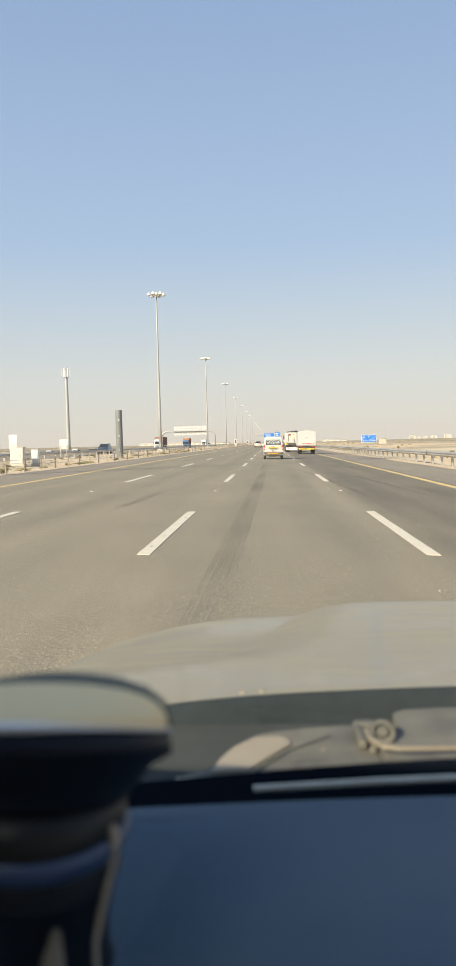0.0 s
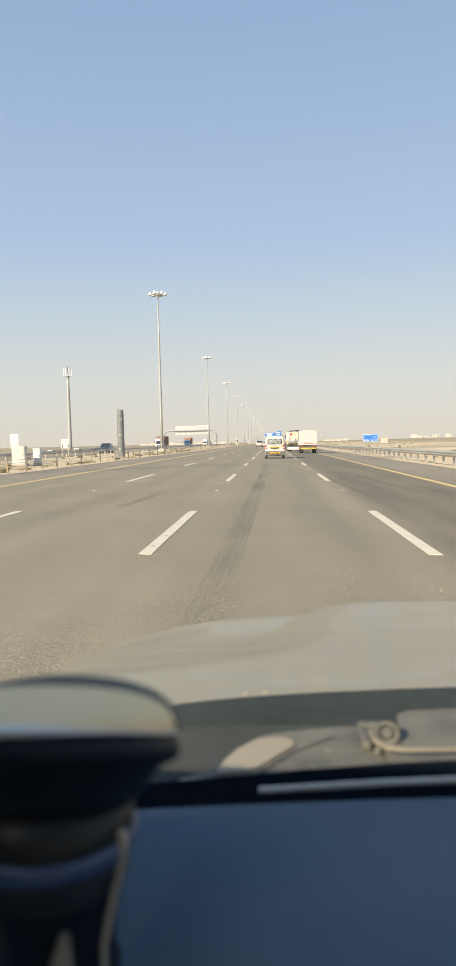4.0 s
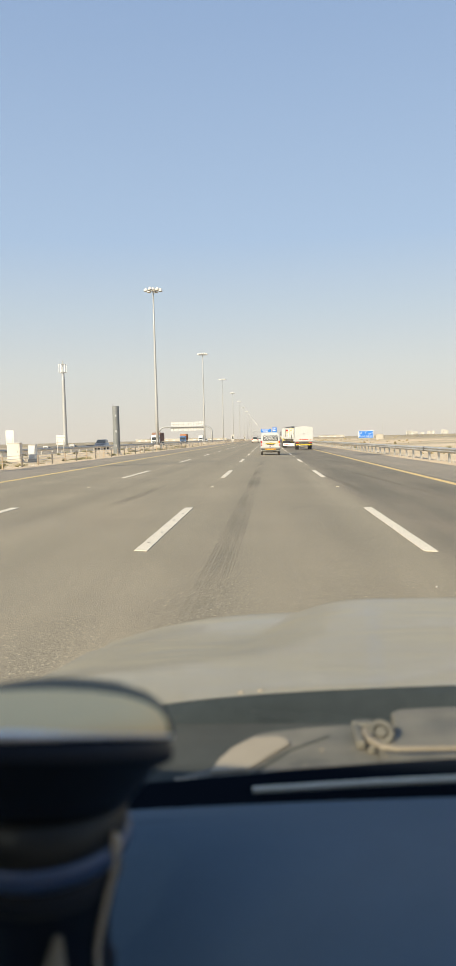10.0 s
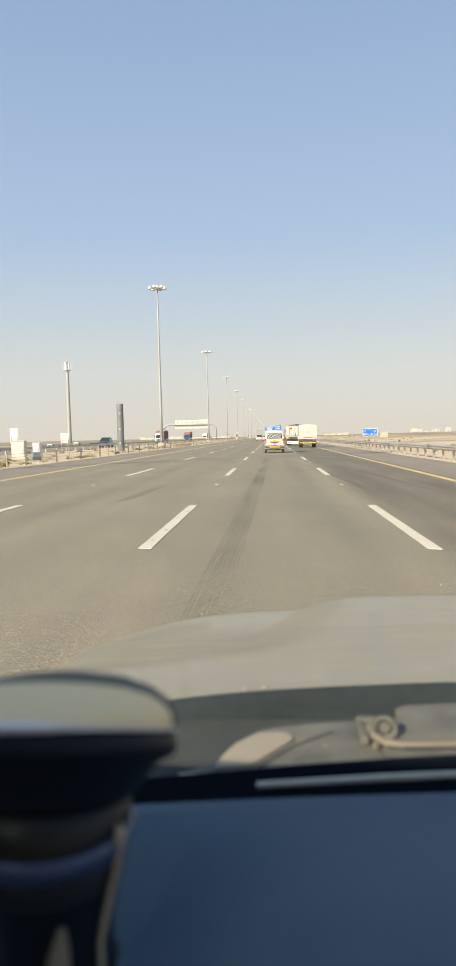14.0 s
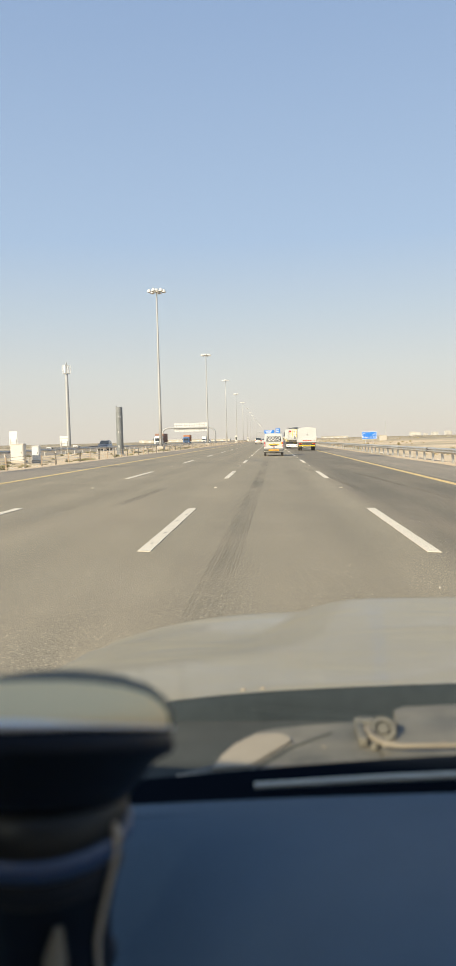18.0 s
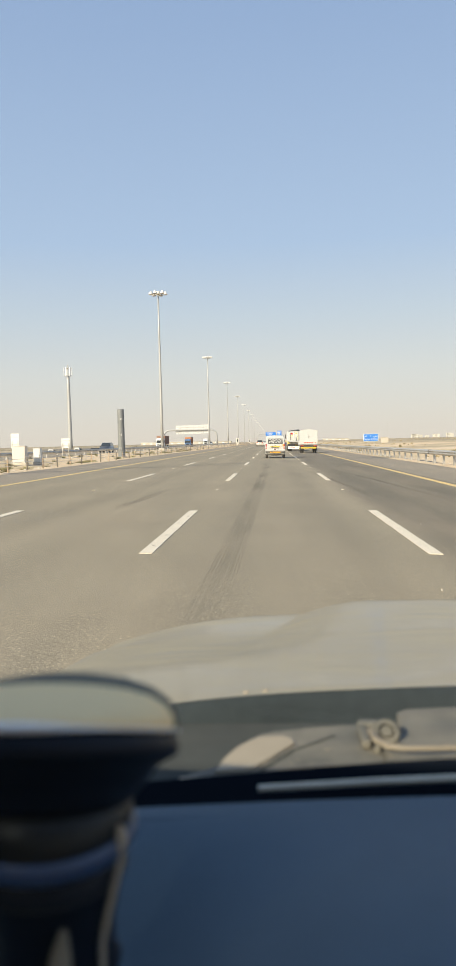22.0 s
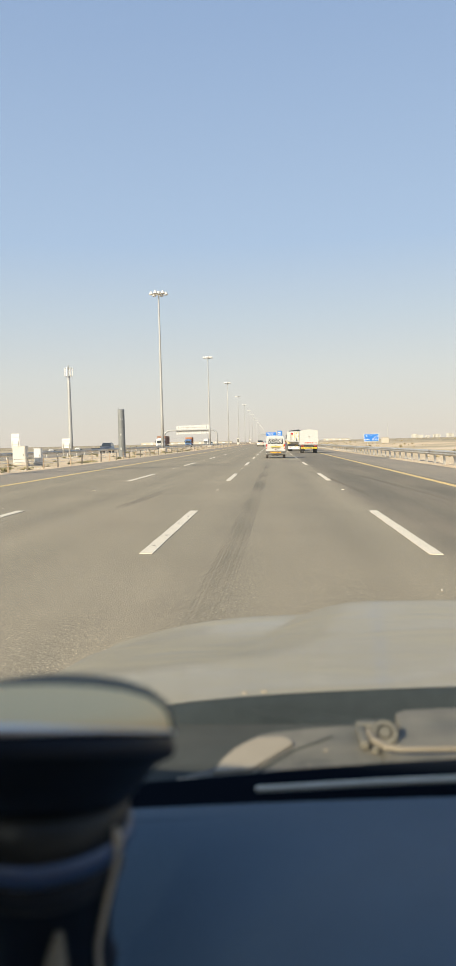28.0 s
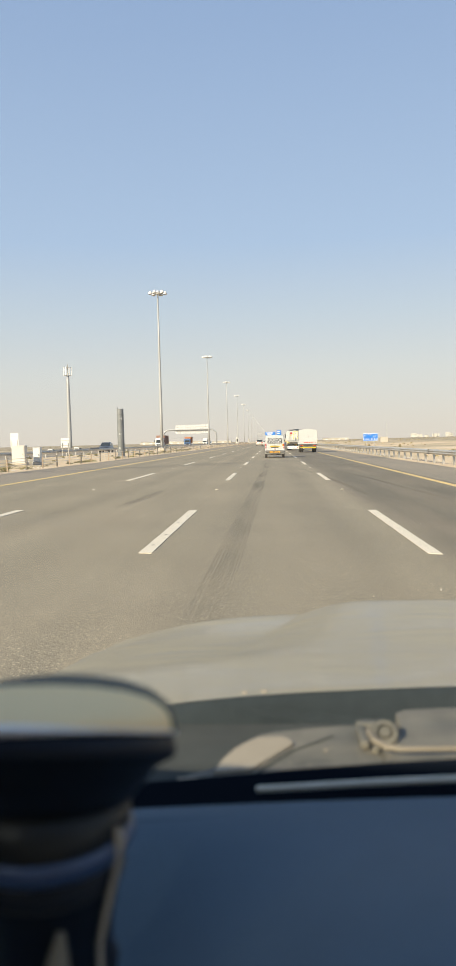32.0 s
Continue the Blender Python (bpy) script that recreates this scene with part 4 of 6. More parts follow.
def dash_gadget():
    g = thing("dashboard_gadget", "round dark gadget with a satin champagne cap standing on the dashboard", "gadget", pose(-0.127, 0.40, 1.1345))
    tip = pose(0, 0, 0.130, -22.0)
    dome = [(0.069, -0.001), (0.0715, 0.001), (0.0718, 0.0045), (0.0706, 0.0095), (0.0665, 0.0152), (0.0590, 0.0200), (0.0470, 0.0238), (0.0310, 0.0264), (0.0150, 0.0275), (0.001, 0.0278)]
    # one dome cut across: the front piece coloured pale, the back piece dark grey
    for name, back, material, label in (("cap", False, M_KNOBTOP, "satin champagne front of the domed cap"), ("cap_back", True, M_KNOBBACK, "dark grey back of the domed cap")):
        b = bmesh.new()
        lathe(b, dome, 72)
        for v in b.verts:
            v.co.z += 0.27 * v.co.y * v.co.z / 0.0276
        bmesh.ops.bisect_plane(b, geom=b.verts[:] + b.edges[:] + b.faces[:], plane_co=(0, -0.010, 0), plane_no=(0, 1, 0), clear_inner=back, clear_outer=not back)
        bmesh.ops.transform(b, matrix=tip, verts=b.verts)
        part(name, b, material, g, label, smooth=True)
    b = bmesh.new()
    n = 48
    ring = [tip @ Vector((0.0712 * math.cos(2 * math.pi * k / n), 0.0712 * math.sin(2 * math.pi * k / n), 0.0005)) for k in range(n + 1)]
    # the rim's highlight is put into its shape: thick towards driver's side, thin opposite
    tube(b, ring, [0.0008 + 0.0017 * smooth01(0.75, 0.0, math.cos(2 * math.pi * k / n)) for k in range(n + 1)], 10)
    part("bright_rim", b, M_BRIGHT, g, "bright metal rim")
    b = bmesh.new()
    lathe(b, [(0.040, -0.039), (0.0465, -0.035), (0.0540, -0.0265), (0.0615, -0.0170), (0.0705, -0.0125), (0.0722, -0.0105), (0.0712, -0.004), (0.0695, -0.001)], 72, tip)
    part("bowl", b, M_KNOBDARK, g, "black plastic bowl under the cap", smooth=True)
    b = bmesh.new()
    lathe(b, [(0.0440, 0.071), (0.0452, 0.079), (0.0456, 0.104)], 48)
    part("collar", b, M_COLLAR, g, "dark collar", smooth=True)
    b = bmesh.new()
    lathe(b, [(0.036, 0.0), (0.033, 0.006), (0.0335, 0.025), (0.0375, 0.044), (0.0440, 0.0715)], 48)
    part("column", b, M_KNOBDARK, g, smooth=True)
    b = bmesh.new()
    lathe(b, [(0.0432, 0.0675), (0.0462, 0.0700), (0.0472, 0.0750), (0.0466, 0.0785), (0.0450, 0.0805)], 48)
    part("lower_ring", b, M_KNOBBLUE, g, "blue-grey slanting ring", smooth=True)
    b = bmesh.new()
    tube(b, [(0.0430, -0.018, 0.080), (0.0420, -0.019, 0.068), (0.0378, -0.019, 0.052), (0.0338, -0.018, 0.036), (0.0305, -0.017, 0.022), (0.0305, -0.017, 0.006)], 0.0017, 8)
    part("cord", b, M_TAN, g, "thin tan cord hanging down the side")
    b = bmesh.new()
    tube(b, [(0.017, -0.040, 0.044), (0.0155, -0.042, 0.030), (0.013, -0.046, 0.002)], [0.002, 0.0055, 0.0070], 10)
    part("plug", b, M_WIPER, g, "pale plug at the foot")
    b = bmesh.new()
    tube(b, [(0.0420, -0.018, 0.087), (0.0434, -0.0185, 0.081), (0.0430, -0.0195, 0.075)], [0.0015, 0.0030, 0.0022], 10)
    part("cord_clip", b, M_TAN, g, "small tan clip that holds the cord")
    b = bmesh.new()
    lathe(b, [(0.0402, 0.0528), (0.0411, 0.0535), (0.0415, 0.0540), (0.0409, 0.0545)], 48)
    part("seam_ring", b, M_COLLAR, g, "thin raised seam round the column", smooth=True)


dash_gadget()


# ---------------------------------------------------------------- lamp masts on the median
def lamp_mast(m):
    g = thing("street_lamp", "tall steel street lamp with six bell floodlights on the median", "street lamp", m,
              group="lamp masts along the median")
    b = bmesh.new()
    box(b, (0, 0, 0.30), (1.1, 1.1, 0.9), 0.05)
    part("plinth", b, M_CONC, g, "sand-stained concrete plinth")
    b = bmesh.new()
    lathe(b, [(0.36, 0.75), (0.36, 0.80), (0.26, 0.80), (0.26, 0.83)], 16)
    part("base_flange", b, M_MAST, g)
    b = bmesh.new()
    lathe(b, [(0.25, 0.8), (0.22, 6), (0.18, 12), (0.14, 18), (0.11, 24.6)], 16)
    part("pole", b, M_MAST, g, smooth=True)
    b = boxes(((-0.0, -0.25, 1.5), (0.18, 0.05, 0.6)), bev=0.01)
    part("hatch", b, M_MAST, g)
    b = bmesh.new()
    n = 24
    tube(b, [(0.72 * math.cos(2 * math.pi * k / n), 0.72 * math.sin(2 * math.pi * k / n), 24.45) for k in range(n + 1)], 0.05, 6)
    for k in range(6):
        a = 2 * math.pi * (k + 0.22) / 6
        tube(b, [(0.1 * math.cos(a), 0.1 * math.sin(a), 24.45), (1.02 * math.cos(a), 1.02 * math.sin(a), 24.45)], 0.04, 6)
    part("head_ring", b, M_MAST, g)
    b = bmesh.new()
    lathe(b, [(0.30, 24.35), (0.36, 24.42), (0.36, 24.75), (0.30, 24.84), (0.02, 24.88)], 16)
    part("winch_drum", b, M_LAMPWHITE, g)
    first = None
    for k in range(6):
        a = 2 * math.pi * (k + 0.22) / 6
        at = (1.12 * math.cos(a), 1.12 * math.sin(a), 24.36)
        if first is None:
            b = bmesh.new()
            lathe(b, [(0.33, -0.02), (0.335, 0.02), (0.31, 0.12), (0.24, 0.28), (0.13, 0.41), (0.07, 0.47), (0.001, 0.485)], 16)
            first = part("floodlight", b, M_LAMPWHITE, g, "off-white bell floodlight", smooth=True)
            first.location = at
            b = bmesh.new()
            lathe(b, [(0.001, -0.10), (0.2, -0.085), (0.30, -0.03), (0.30, 0.0)], 16)
            glass = part("lens", b, M_GLASSLAMP, first)
        else:
            o = again(first, g, *at)
            again(glass, o)
    return g


MAST_X, MEDIAN_Z = -17.0, 0.20
mast = lamp_mast(pose(MAST_X, 117, MEDIAN_Z - 0.2))
for k in [-1] + list(range(1, 17)):
    copy_thing(mast, pose(MAST_X, 117 + 89 * k, MEDIAN_Z - 0.2))


# ---------------------------------------------------------------- wire rope barrier on the median edge
fence = thing("wire_rope_barrier", "low wire rope safety barrier with weathered steel posts in the sand", "barrier", kind="structure")
FX = -13.05
b = bmesh.new()
box(b, (0, 0, 0.36), (0.085, 0.06, 0.80), 0.008)
box(b, (0, 0, 0.765), (0.095, 0.07, 0.02), 0.005)
post = part("post", b, M_POST, fence)
post.matrix_basis = pose(FX, -30, 0.12)
b = bmesh.new()
box(b, (0, 0, 0.34), (0.07, 0.05, 0.78), 0.008)
thin = part("thin_post", b, M_RUSTY, fence)
thin.matrix_basis = pose(FX, -27.1, 0.12)
rnd = random.Random(11)
for k in range(2, 165):
    again(post if k % 2 == 0 else thin, fence, FX, -30 + 2.9 * k, 0.12 + rnd.uniform(-0.02, 0.02), rnd.uniform(-2, 2), rnd.uniform(-2, 2), 0)
for z in (0.82, 0.66, 0.50):
    b = bmesh.new()
    tube(b, [(FX + 0.06, -30 + 29 * i, z + 0.0) for i in range(32)], 0.011, 5)
    part("cable", b, M_GALV, fence)


# ---------------------------------------------------------------- steel guardrails
def w_beam(b, length, z0):
    prof = [(-0.02, 0.0), (0.0, 0.03), (0.055, 0.075), (0.055, 0.105), (0.0, 0.145), (0.0, 0.165), (0.055, 0.205), (0.055, 0.235), (0.0, 0.28), (-0.02, 0.31)]
    rows2 = [[b.verts.new((x + o, y, z0 + z)) for x, z in prof] for y in (0, length) for o in (0,)]
    back = [[b.verts.new((x - 0.006, y, z0 + z)) for x, z in prof] for y in (0, length)]
    n = len(prof)
    for k in range(n - 1):
        b.faces.new((rows2[0][k], rows2[0][k + 1], rows2[1][k + 1], rows2[1][k]))
        b.faces.new((back[0][k], back[1][k], back[1][k + 1], back[0][k + 1]))
    for e in (0, 1):
        for k in range(n - 1):
            b.faces.new((rows2[e][k], back[e][k], back[e][k + 1], rows2[e][k + 1]))


def guardrail(name, label, x, z, y0, n, step, turn, white=False):
    g = thing(name, label, "guardrail", kind="structure")
    b = bmesh.new()
    w_beam(b, step * 2 + 0.3, 0.52)
    rail = part("rail", b, M_GALV, g)
    b = bmesh.new()
    # folded channel post with a curved arm that holds the rail
    pts = [(-0.36, 0.0, -0.3), (-0.36, 0.0, 0.30), (-0.34, 0, 0.48), (-0.28, 0, 0.60), (-0.20, 0, 0.66), (-0.05, 0, 0.66)]
    rr = []
    for i, p in enumerate(pts):
        d = (Vector(pts[min(i + 1, 5)]) - Vector(pts[max(i - 1, 0)])).normalized()
        side = Vector((-d.z, 0, d.x)) * 0.05
        rr.append([b.verts.new(Vector(p) + side * s + Vector((0, q, 0))) for s, q in ((-1, -0.10), (1, -0.10), (1, 0.10), (-1, 0.10))])
    skin(b, rr)
    p0 = part("post", b, M_GALV, g)
    for k in range(n):
        yy = y0 + step * k
        if k == 0:
            p0.matrix_basis = pose(x, yy, z, 0, 0, turn)
        else:
            again(p0, g, x, yy, z, 0, 0, turn)
        if k % 2 == 0:
            if k == 0:
                rail.matrix_basis = pose(x, yy if turn == 180 else yy, z, 0, 0, turn)
            else:
                again(rail, g, x, yy, z, 0, 0, turn)
    return g


guardrail("guardrail", "dusty galvanised steel guardrail with curved posts along the shoulder", 9.75, road_z(9.6) + 0.02, -30, 190, 2.6, 180)
guardrail("guardrail_opposite", "grey steel guardrail beside the opposite carriageway", -23.2, OPP_Z + 0.08, -30, 110, 4.0, 0)


# ---------------------------------------------------------------- the bridge already passed: precast concrete parapets
def parapet(name, label, x, turn):
    g = thing(name, label, "barrier", kind="structure")
    b = bmesh.new()
    half = [(-0.30, 0.0), (-0.30, 0.08), (-0.13, 0.30), (-0.09, 0.85), (0.09, 0.85), (0.13, 0.30), (0.30, 0.08), (0.30, 0.0)]
    skin(b, [[b.verts.new((q, y, z)) for q, z in half] for y in (0.02, 5.98)])
    first = part("segment", b, M_CONC, g)
    for k in range(20):
        if k == 0:
            first.matrix_basis = pose(x, -445, road_z(x), 0, 0, turn)
        else:
            again(first, g, x, -445 + 6 * k, road_z(x), 0, 0, turn)


parapet("parapet_west", "pale concrete parapet segments beside the inner shoulder", -11.6, 0)
parapet("parapet_east", "cream concrete parapet segments beside the outer shoulder", 8.9, 0)

# ---------------------------------------------------------------- vehicles
def hull(b, stations):
    """A body skinned over cross-sections. station: (y, [(half width, z), ...] from the bottom to the roof's middle)."""
    rings = []
    for y, half in stations:
        pts = [(x, z) for x, z in half] + [(-x, z) for x, z in reversed(half) if x > 1e-6]
        rings.append([b.verts.new((x, y, z)) for x, z in pts])
    skin(b, rings)
    return b


def pane(parent, name, quad, material, inset=0.0, off=0.006, label=""):
    """A thin sheet laid on four corners, slightly proud of them."""
    q = [Vector(p) for p in quad]
    c = sum(q, Vector()) / 4
    n = (q[1] - q[0]).cross(q[3] - q[0]).normalized()
    q = [p + (c - p).normalized() * inset for p in q]
    b = bmesh.new()
    a = [b.verts.new(p + n * off) for p in q]
    d = [b.verts.new(p - n * 0.01) for p in q]
    skin(b, [d, a])
    return part(name, b, material, parent, label)


def wheel(parent, x, y, r, w, side, rim_mat=None):
    b = bmesh.new()
    lathe(b, [(r * 0.62, -w / 2), (r * 0.93, -w / 2), (r, -w * 0.36), (r, w * 0.36), (r * 0.93, w / 2), (r * 0.62, w / 2)], 24, pose(0, 0, 0, 0, 90, 0))
    o = part("wheel", b, M_TYRE, parent)
    o.location = (x, y, r)
    b = bmesh.new()
    lathe(b, [(0.001, w * 0.2), (r * 0.15, w * 0.22), (r * 0.2, w * 0.30), (r * 0.52, w * 0.34), (r * 0.6, w * 0.46), (r * 0.63, w * 0.46), (r * 0.63, 0), (0.001, 0)],
          20, pose(0, 0, 0, 0, 90 * side, 0))
    part("rim", b, rim_mat or M_RIM, o)
    b = bmesh.new()
    for k in range(5):
        a = 2 * math.pi * k / 5
        box(b, (0, 0, r * 0.36), (w * 0.10, r * 0.10, r * 0.40), 0.004, 1, pose(side * w * 0.38, 0, 0, math.degrees(a), 0, 0))
    if r < 0.4:
        part("spokes", b, rim_mat or M_RIM, o)
    else:
        b.free()
    return o


def plate(parent, x, y, z, w=0.34, h=0.17, back=M_SIGNWHITE):
    b = boxes(((0, 0, 0), (w, 0.012, h)), bev=0.004)
    p = part("number_plate", b, back, parent, "small white registration plate")
    p.location = (x, y, z)
    b = boxes(((-w * 0.05, -0.008, -h * 0.12), (w * 0.6, 0.004, h * 0.34)))
    part("plate_bar", b, M_BLACK, p)
    b = boxes(((0, -0.008, h * 0.3), (w * 0.75, 0.004, h * 0.2)))
    part("plate_stripe", b, M_REDPAINT, p)
    return p


def chevrons(parent, x, y, z, w, h, n, colour, label):
    """A reflective board with black arrowheads that point outwards from its middle."""
    b = boxes(((0, 0, 0), (w, 0.014, h)), bev=0.004)
    board = part("chevron_board", b, colour, parent, label)
    board.location = (x, y, z)
    step = w / (n + 1)
    for k in range(n):
        s = -1 if k < n / 2 else 1
        cx = -w / 2 + step * (k + 1)
        b = bmesh.new()
        t = step * 0.32
        for q in (-1, 1):
            pts = [(cx + s * t * 0.9, 0), (cx + s * t * 0.9 - s * t * 1.1, 0), (cx - s * t * 1.3, q * h * 0.42), (cx - s * t * 0.2, q * h * 0.42)]
            lo = [b.verts.new((px, -0.007, pz)) for px, pz in pts]
            hi = [b.verts.new((px, -0.012, pz)) for px, pz in pts]
            skin(b, [lo, hi])
        part("chevron", b, M_BLACK, board)
    return board


def small_car(m, kind, paint, label, category="car", group="traffic"):
    """A sedan or an off-roader, its tail at y = 0 and its nose at +y, standing on z = 0."""
    g = thing("sedan" if kind == "sedan" else "suv", label, category, m, group)
    if kind == "sedan":
        L, W, H, belt, clear, r = 4.53, 0.885, 1.44, 0.96, 0.17, 0.315
        top = [(0.95, 0.99), (1.45, 1.36), (2.1, 1.44), (2.6, 1.42), (3.45, 0.98)]
        deck = [(0.0, 0.62, 0.70), (0.05, 0.80, 0.78), (0.14, 1.00, 0.82), (0.55, 1.06, 0.86), (0.95, 1.02, 0.885)]
        bonnet = [(3.45, 0.97, 0.88), (4.1, 0.87, 0.85), (4.42, 0.70, 0.75), (4.53, 0.55, 0.66)]
        axle = (0.93, 3.63)
    else:
        L, W, H, belt, clear, r = 4.85, 0.96, 1.86, 1.16, 0.25, 0.38
        top = [(0.12, 1.14), (0.38, 1.76), (1.2, 1.86), (2.6, 1.83), (3.35, 1.18)]
        deck = [(0.0, 0.75, 0.92), (0.04, 0.95, 0.95), (0.12, 1.16, 0.955)]
        bonnet = [(3.35, 1.17, 0.95), (4.3, 1.08, 0.93), (4.72, 0.92, 0.88), (4.85, 0.7, 0.8)]
        axle = (0.95, 3.75)
    low = clear + 0.02
    st = []
    for y, z, w in deck[:-1]:
        st.append((y, [(0, clear + (0.12 if y < .1 else 0)), (w * 0.86, clear + (0.12 if y < .1 else 0.02)), (w, 0.45), (w, min(z - 0.06, 0.78)), (w * 0.93, z - 0.02), (0, z)]))
    for y in [top[0][0]] + [q[0] for q in top[1:-1]] + [top[-1][0]]:
        st.append((y, [(0, clear), (W * 0.90, low), (W, 0.45), (W * 1.0, 0.78), (W * 0.95, belt), (0, belt + 0.03)]))
    for y, z, w in bonnet[1:]:
        st.append((y, [(0, clear + (0.08 if y > L - .2 else 0)), (w * 0.88, low + (0.08 if y > L - .2 else 0)), (w, 0.45), (w, min(z - 0.06, 0.74)), (w * 0.9, z - 0.02), (0, z)]))
    b = hull(bmesh.new(), st)
    bmesh.ops.bevel(b, geom=[e for e in b.edges if len(e.link_faces) == 2 and e.calc_face_angle(0) > 0.5], offset=0.03, segments=2, affect='EDGES')
    part("body", b, paint, g, smooth=True)
    b = bmesh.new()
    cab = []
    for y, z in top:
        wt = W * (0.80 if z > belt + 0.25 else 0.93)
        cab.append((y, [(0, belt - 0.02), (W * 0.94, belt - 0.02), (W * 0.935, belt + 0.01), (wt, z - 0.05 if z > belt + .2 else belt + 0.015), (wt * 0.86, z), (0, z + 0.015)]))
    hull(b, cab)
    part("cabin", b, paint, g, smooth=True)
    # panes
    (y0, z0), (y1, z1), (y2, z2), (y3, z3), (y4, z4) = top
    wt, wb = W * 0.80, W * 0.935
    pane(g, "rear_window", [(-wb * 0.84, y0 + 0.04, z0 + 0.05), (wb * 0.84, y0 + 0.04, z0 + 0.05), (wt * 0.84, y1 - 0.03, z1 - 0.03), (-wt * 0.84, y1 - 0.03, z1 - 0.03)], M_GLASS, 0.0, 0.03)
    pane(g, "windscreen", [(wb * 0.86, y4 - 0.05, z4 + 0.05), (-wb * 0.86, y4 - 0.05, z4 + 0.05), (-wt * 0.84, y3 + 0.04, z3 - 0.03), (wt * 0.84, y3 + 0.04, z3 - 0.03)], M_GLASS, 0.0, 0.03)
    for s in (-1, 1):
        for ya, yb, ta, tb in ((y1 - (0.25 if kind == "sedan" else 0), (y1 + y3) / 2 - 0.05, y1 + 0.05, (y1 + y3) / 2 - 0.05), ((y1 + y3) / 2 + 0.05, y3 + 0.55, (y1 + y3) / 2 + 0.05, y3 - 0.05)):
            q = [(s * wb, ya, belt + 0.04), (s * wb, yb, belt + 0.04), (s * (wt + 0.015), tb, H - 0.12), (s * (wt + 0.015), ta, H - 0.12)]
            pane(g, "side_window", q if s > 0 else q[::-1], M_GLASS, 0.02, 0.012)
        b = bmesh.new()
        box(b, (s * (W + 0.09), y3 + 0.42, belt + 0.06), (0.20, 0.10, 0.13), 0.035, 2)
        part("door_mirror", b, paint if kind != "sedan" else M_BLACK, g)
        for y in ((y1 + y3) / 2 + 0.1, y1 + 0.15):
            b = boxes(((s * (W + 0.005), y, belt - 0.13), (0.025, 0.20, 0.03)), bev=0.008)
            part("door_handle", b, paint, g)
        zt = 0.84 if kind == "sedan" else 1.02
        b = bmesh.new()
        tail_h = 0.17 if kind == "sedan" else 0.30
        st2 = []
        for q, k in ((0.52, 0.25), (0.66, 0.8), (0.80, 1.0), (0.86, 0.8)):
            yy = 0.02 + max(0, q - 0.62) * (0.95 if kind == "sedan" else 0.2)
            st2.append([b.verts.new((s * q * W / 0.9, yy + dy, zt + dz * tail_h * k)) for dy, dz in ((-0.02, -0.5), (-0.02, 0.5), (0.05, 0.5), (0.05, -0.5))])
        skin(b, st2)
        tl = part("tail_light", b, M_RED, g, "red tail light with a clear strip")
        b = boxes(((s * 0.70 * W / .9, 0.035, zt - 0.03), (0.16, 0.05, 0.04)), bev=0.008)
        part("reversing_lens", b, M_CLEAR, tl)
        b = bmesh.new()
        box(b, (s * 0.62, L - 0.16, 0.66), (0.34, 0.16, 0.14), 0.04, 2)
        part("headlight", b, M_CLEAR, g)
        for y in axle:
            wheel(g, s * (W - 0.10), y, r, 0.21, s)
            b = bmesh.new()
            n = 10
            pts = [(s * (W + 0.004), y + (r + 0.05) * math.cos(math.pi * i / n), r + (r + 0.05) * math.sin(math.pi * i / n)) for i in range(n + 1)]
            tube(b, pts, 0.03, 6)
            part("wheel_arch", b, M_BLACK, g)
        b = boxes(((s * 0.60, -0.005, 0.40), (0.18, 0.03, 0.045)), bev=0.008)
        part("reflector", b, M_RED, g)
    b = boxes(((0, 0.0, 0.36 if kind == "sedan" else 0.52), (W * 1.7, 0.10, 0.14)), bev=0.035)
    part("rear_bumper", b, paint, g)
    plate(g, 0, -0.012 if kind == "sedan" else -0.02, 0.70 if kind == "sedan" else 0.86, 0.48, 0.12)
    b = bmesh.new()
    if kind == "sedan":
        box(b, (0, 1.50, 1.47), (0.05, 0.16, 0.07), 0.02)
        part("aerial_fin", b, paint, g)
    else:
        for s in (-1, 1):
            tube(b, [(s * 0.66, 0.6, 1.87), (s * 0.66, 0.7, 1.92), (s * 0.66, 2.2, 1.90), (s * 0.66, 2.3, 1.85)], 0.02, 6)
        part("roof_rack", b, M_BLACK, g)
    return g


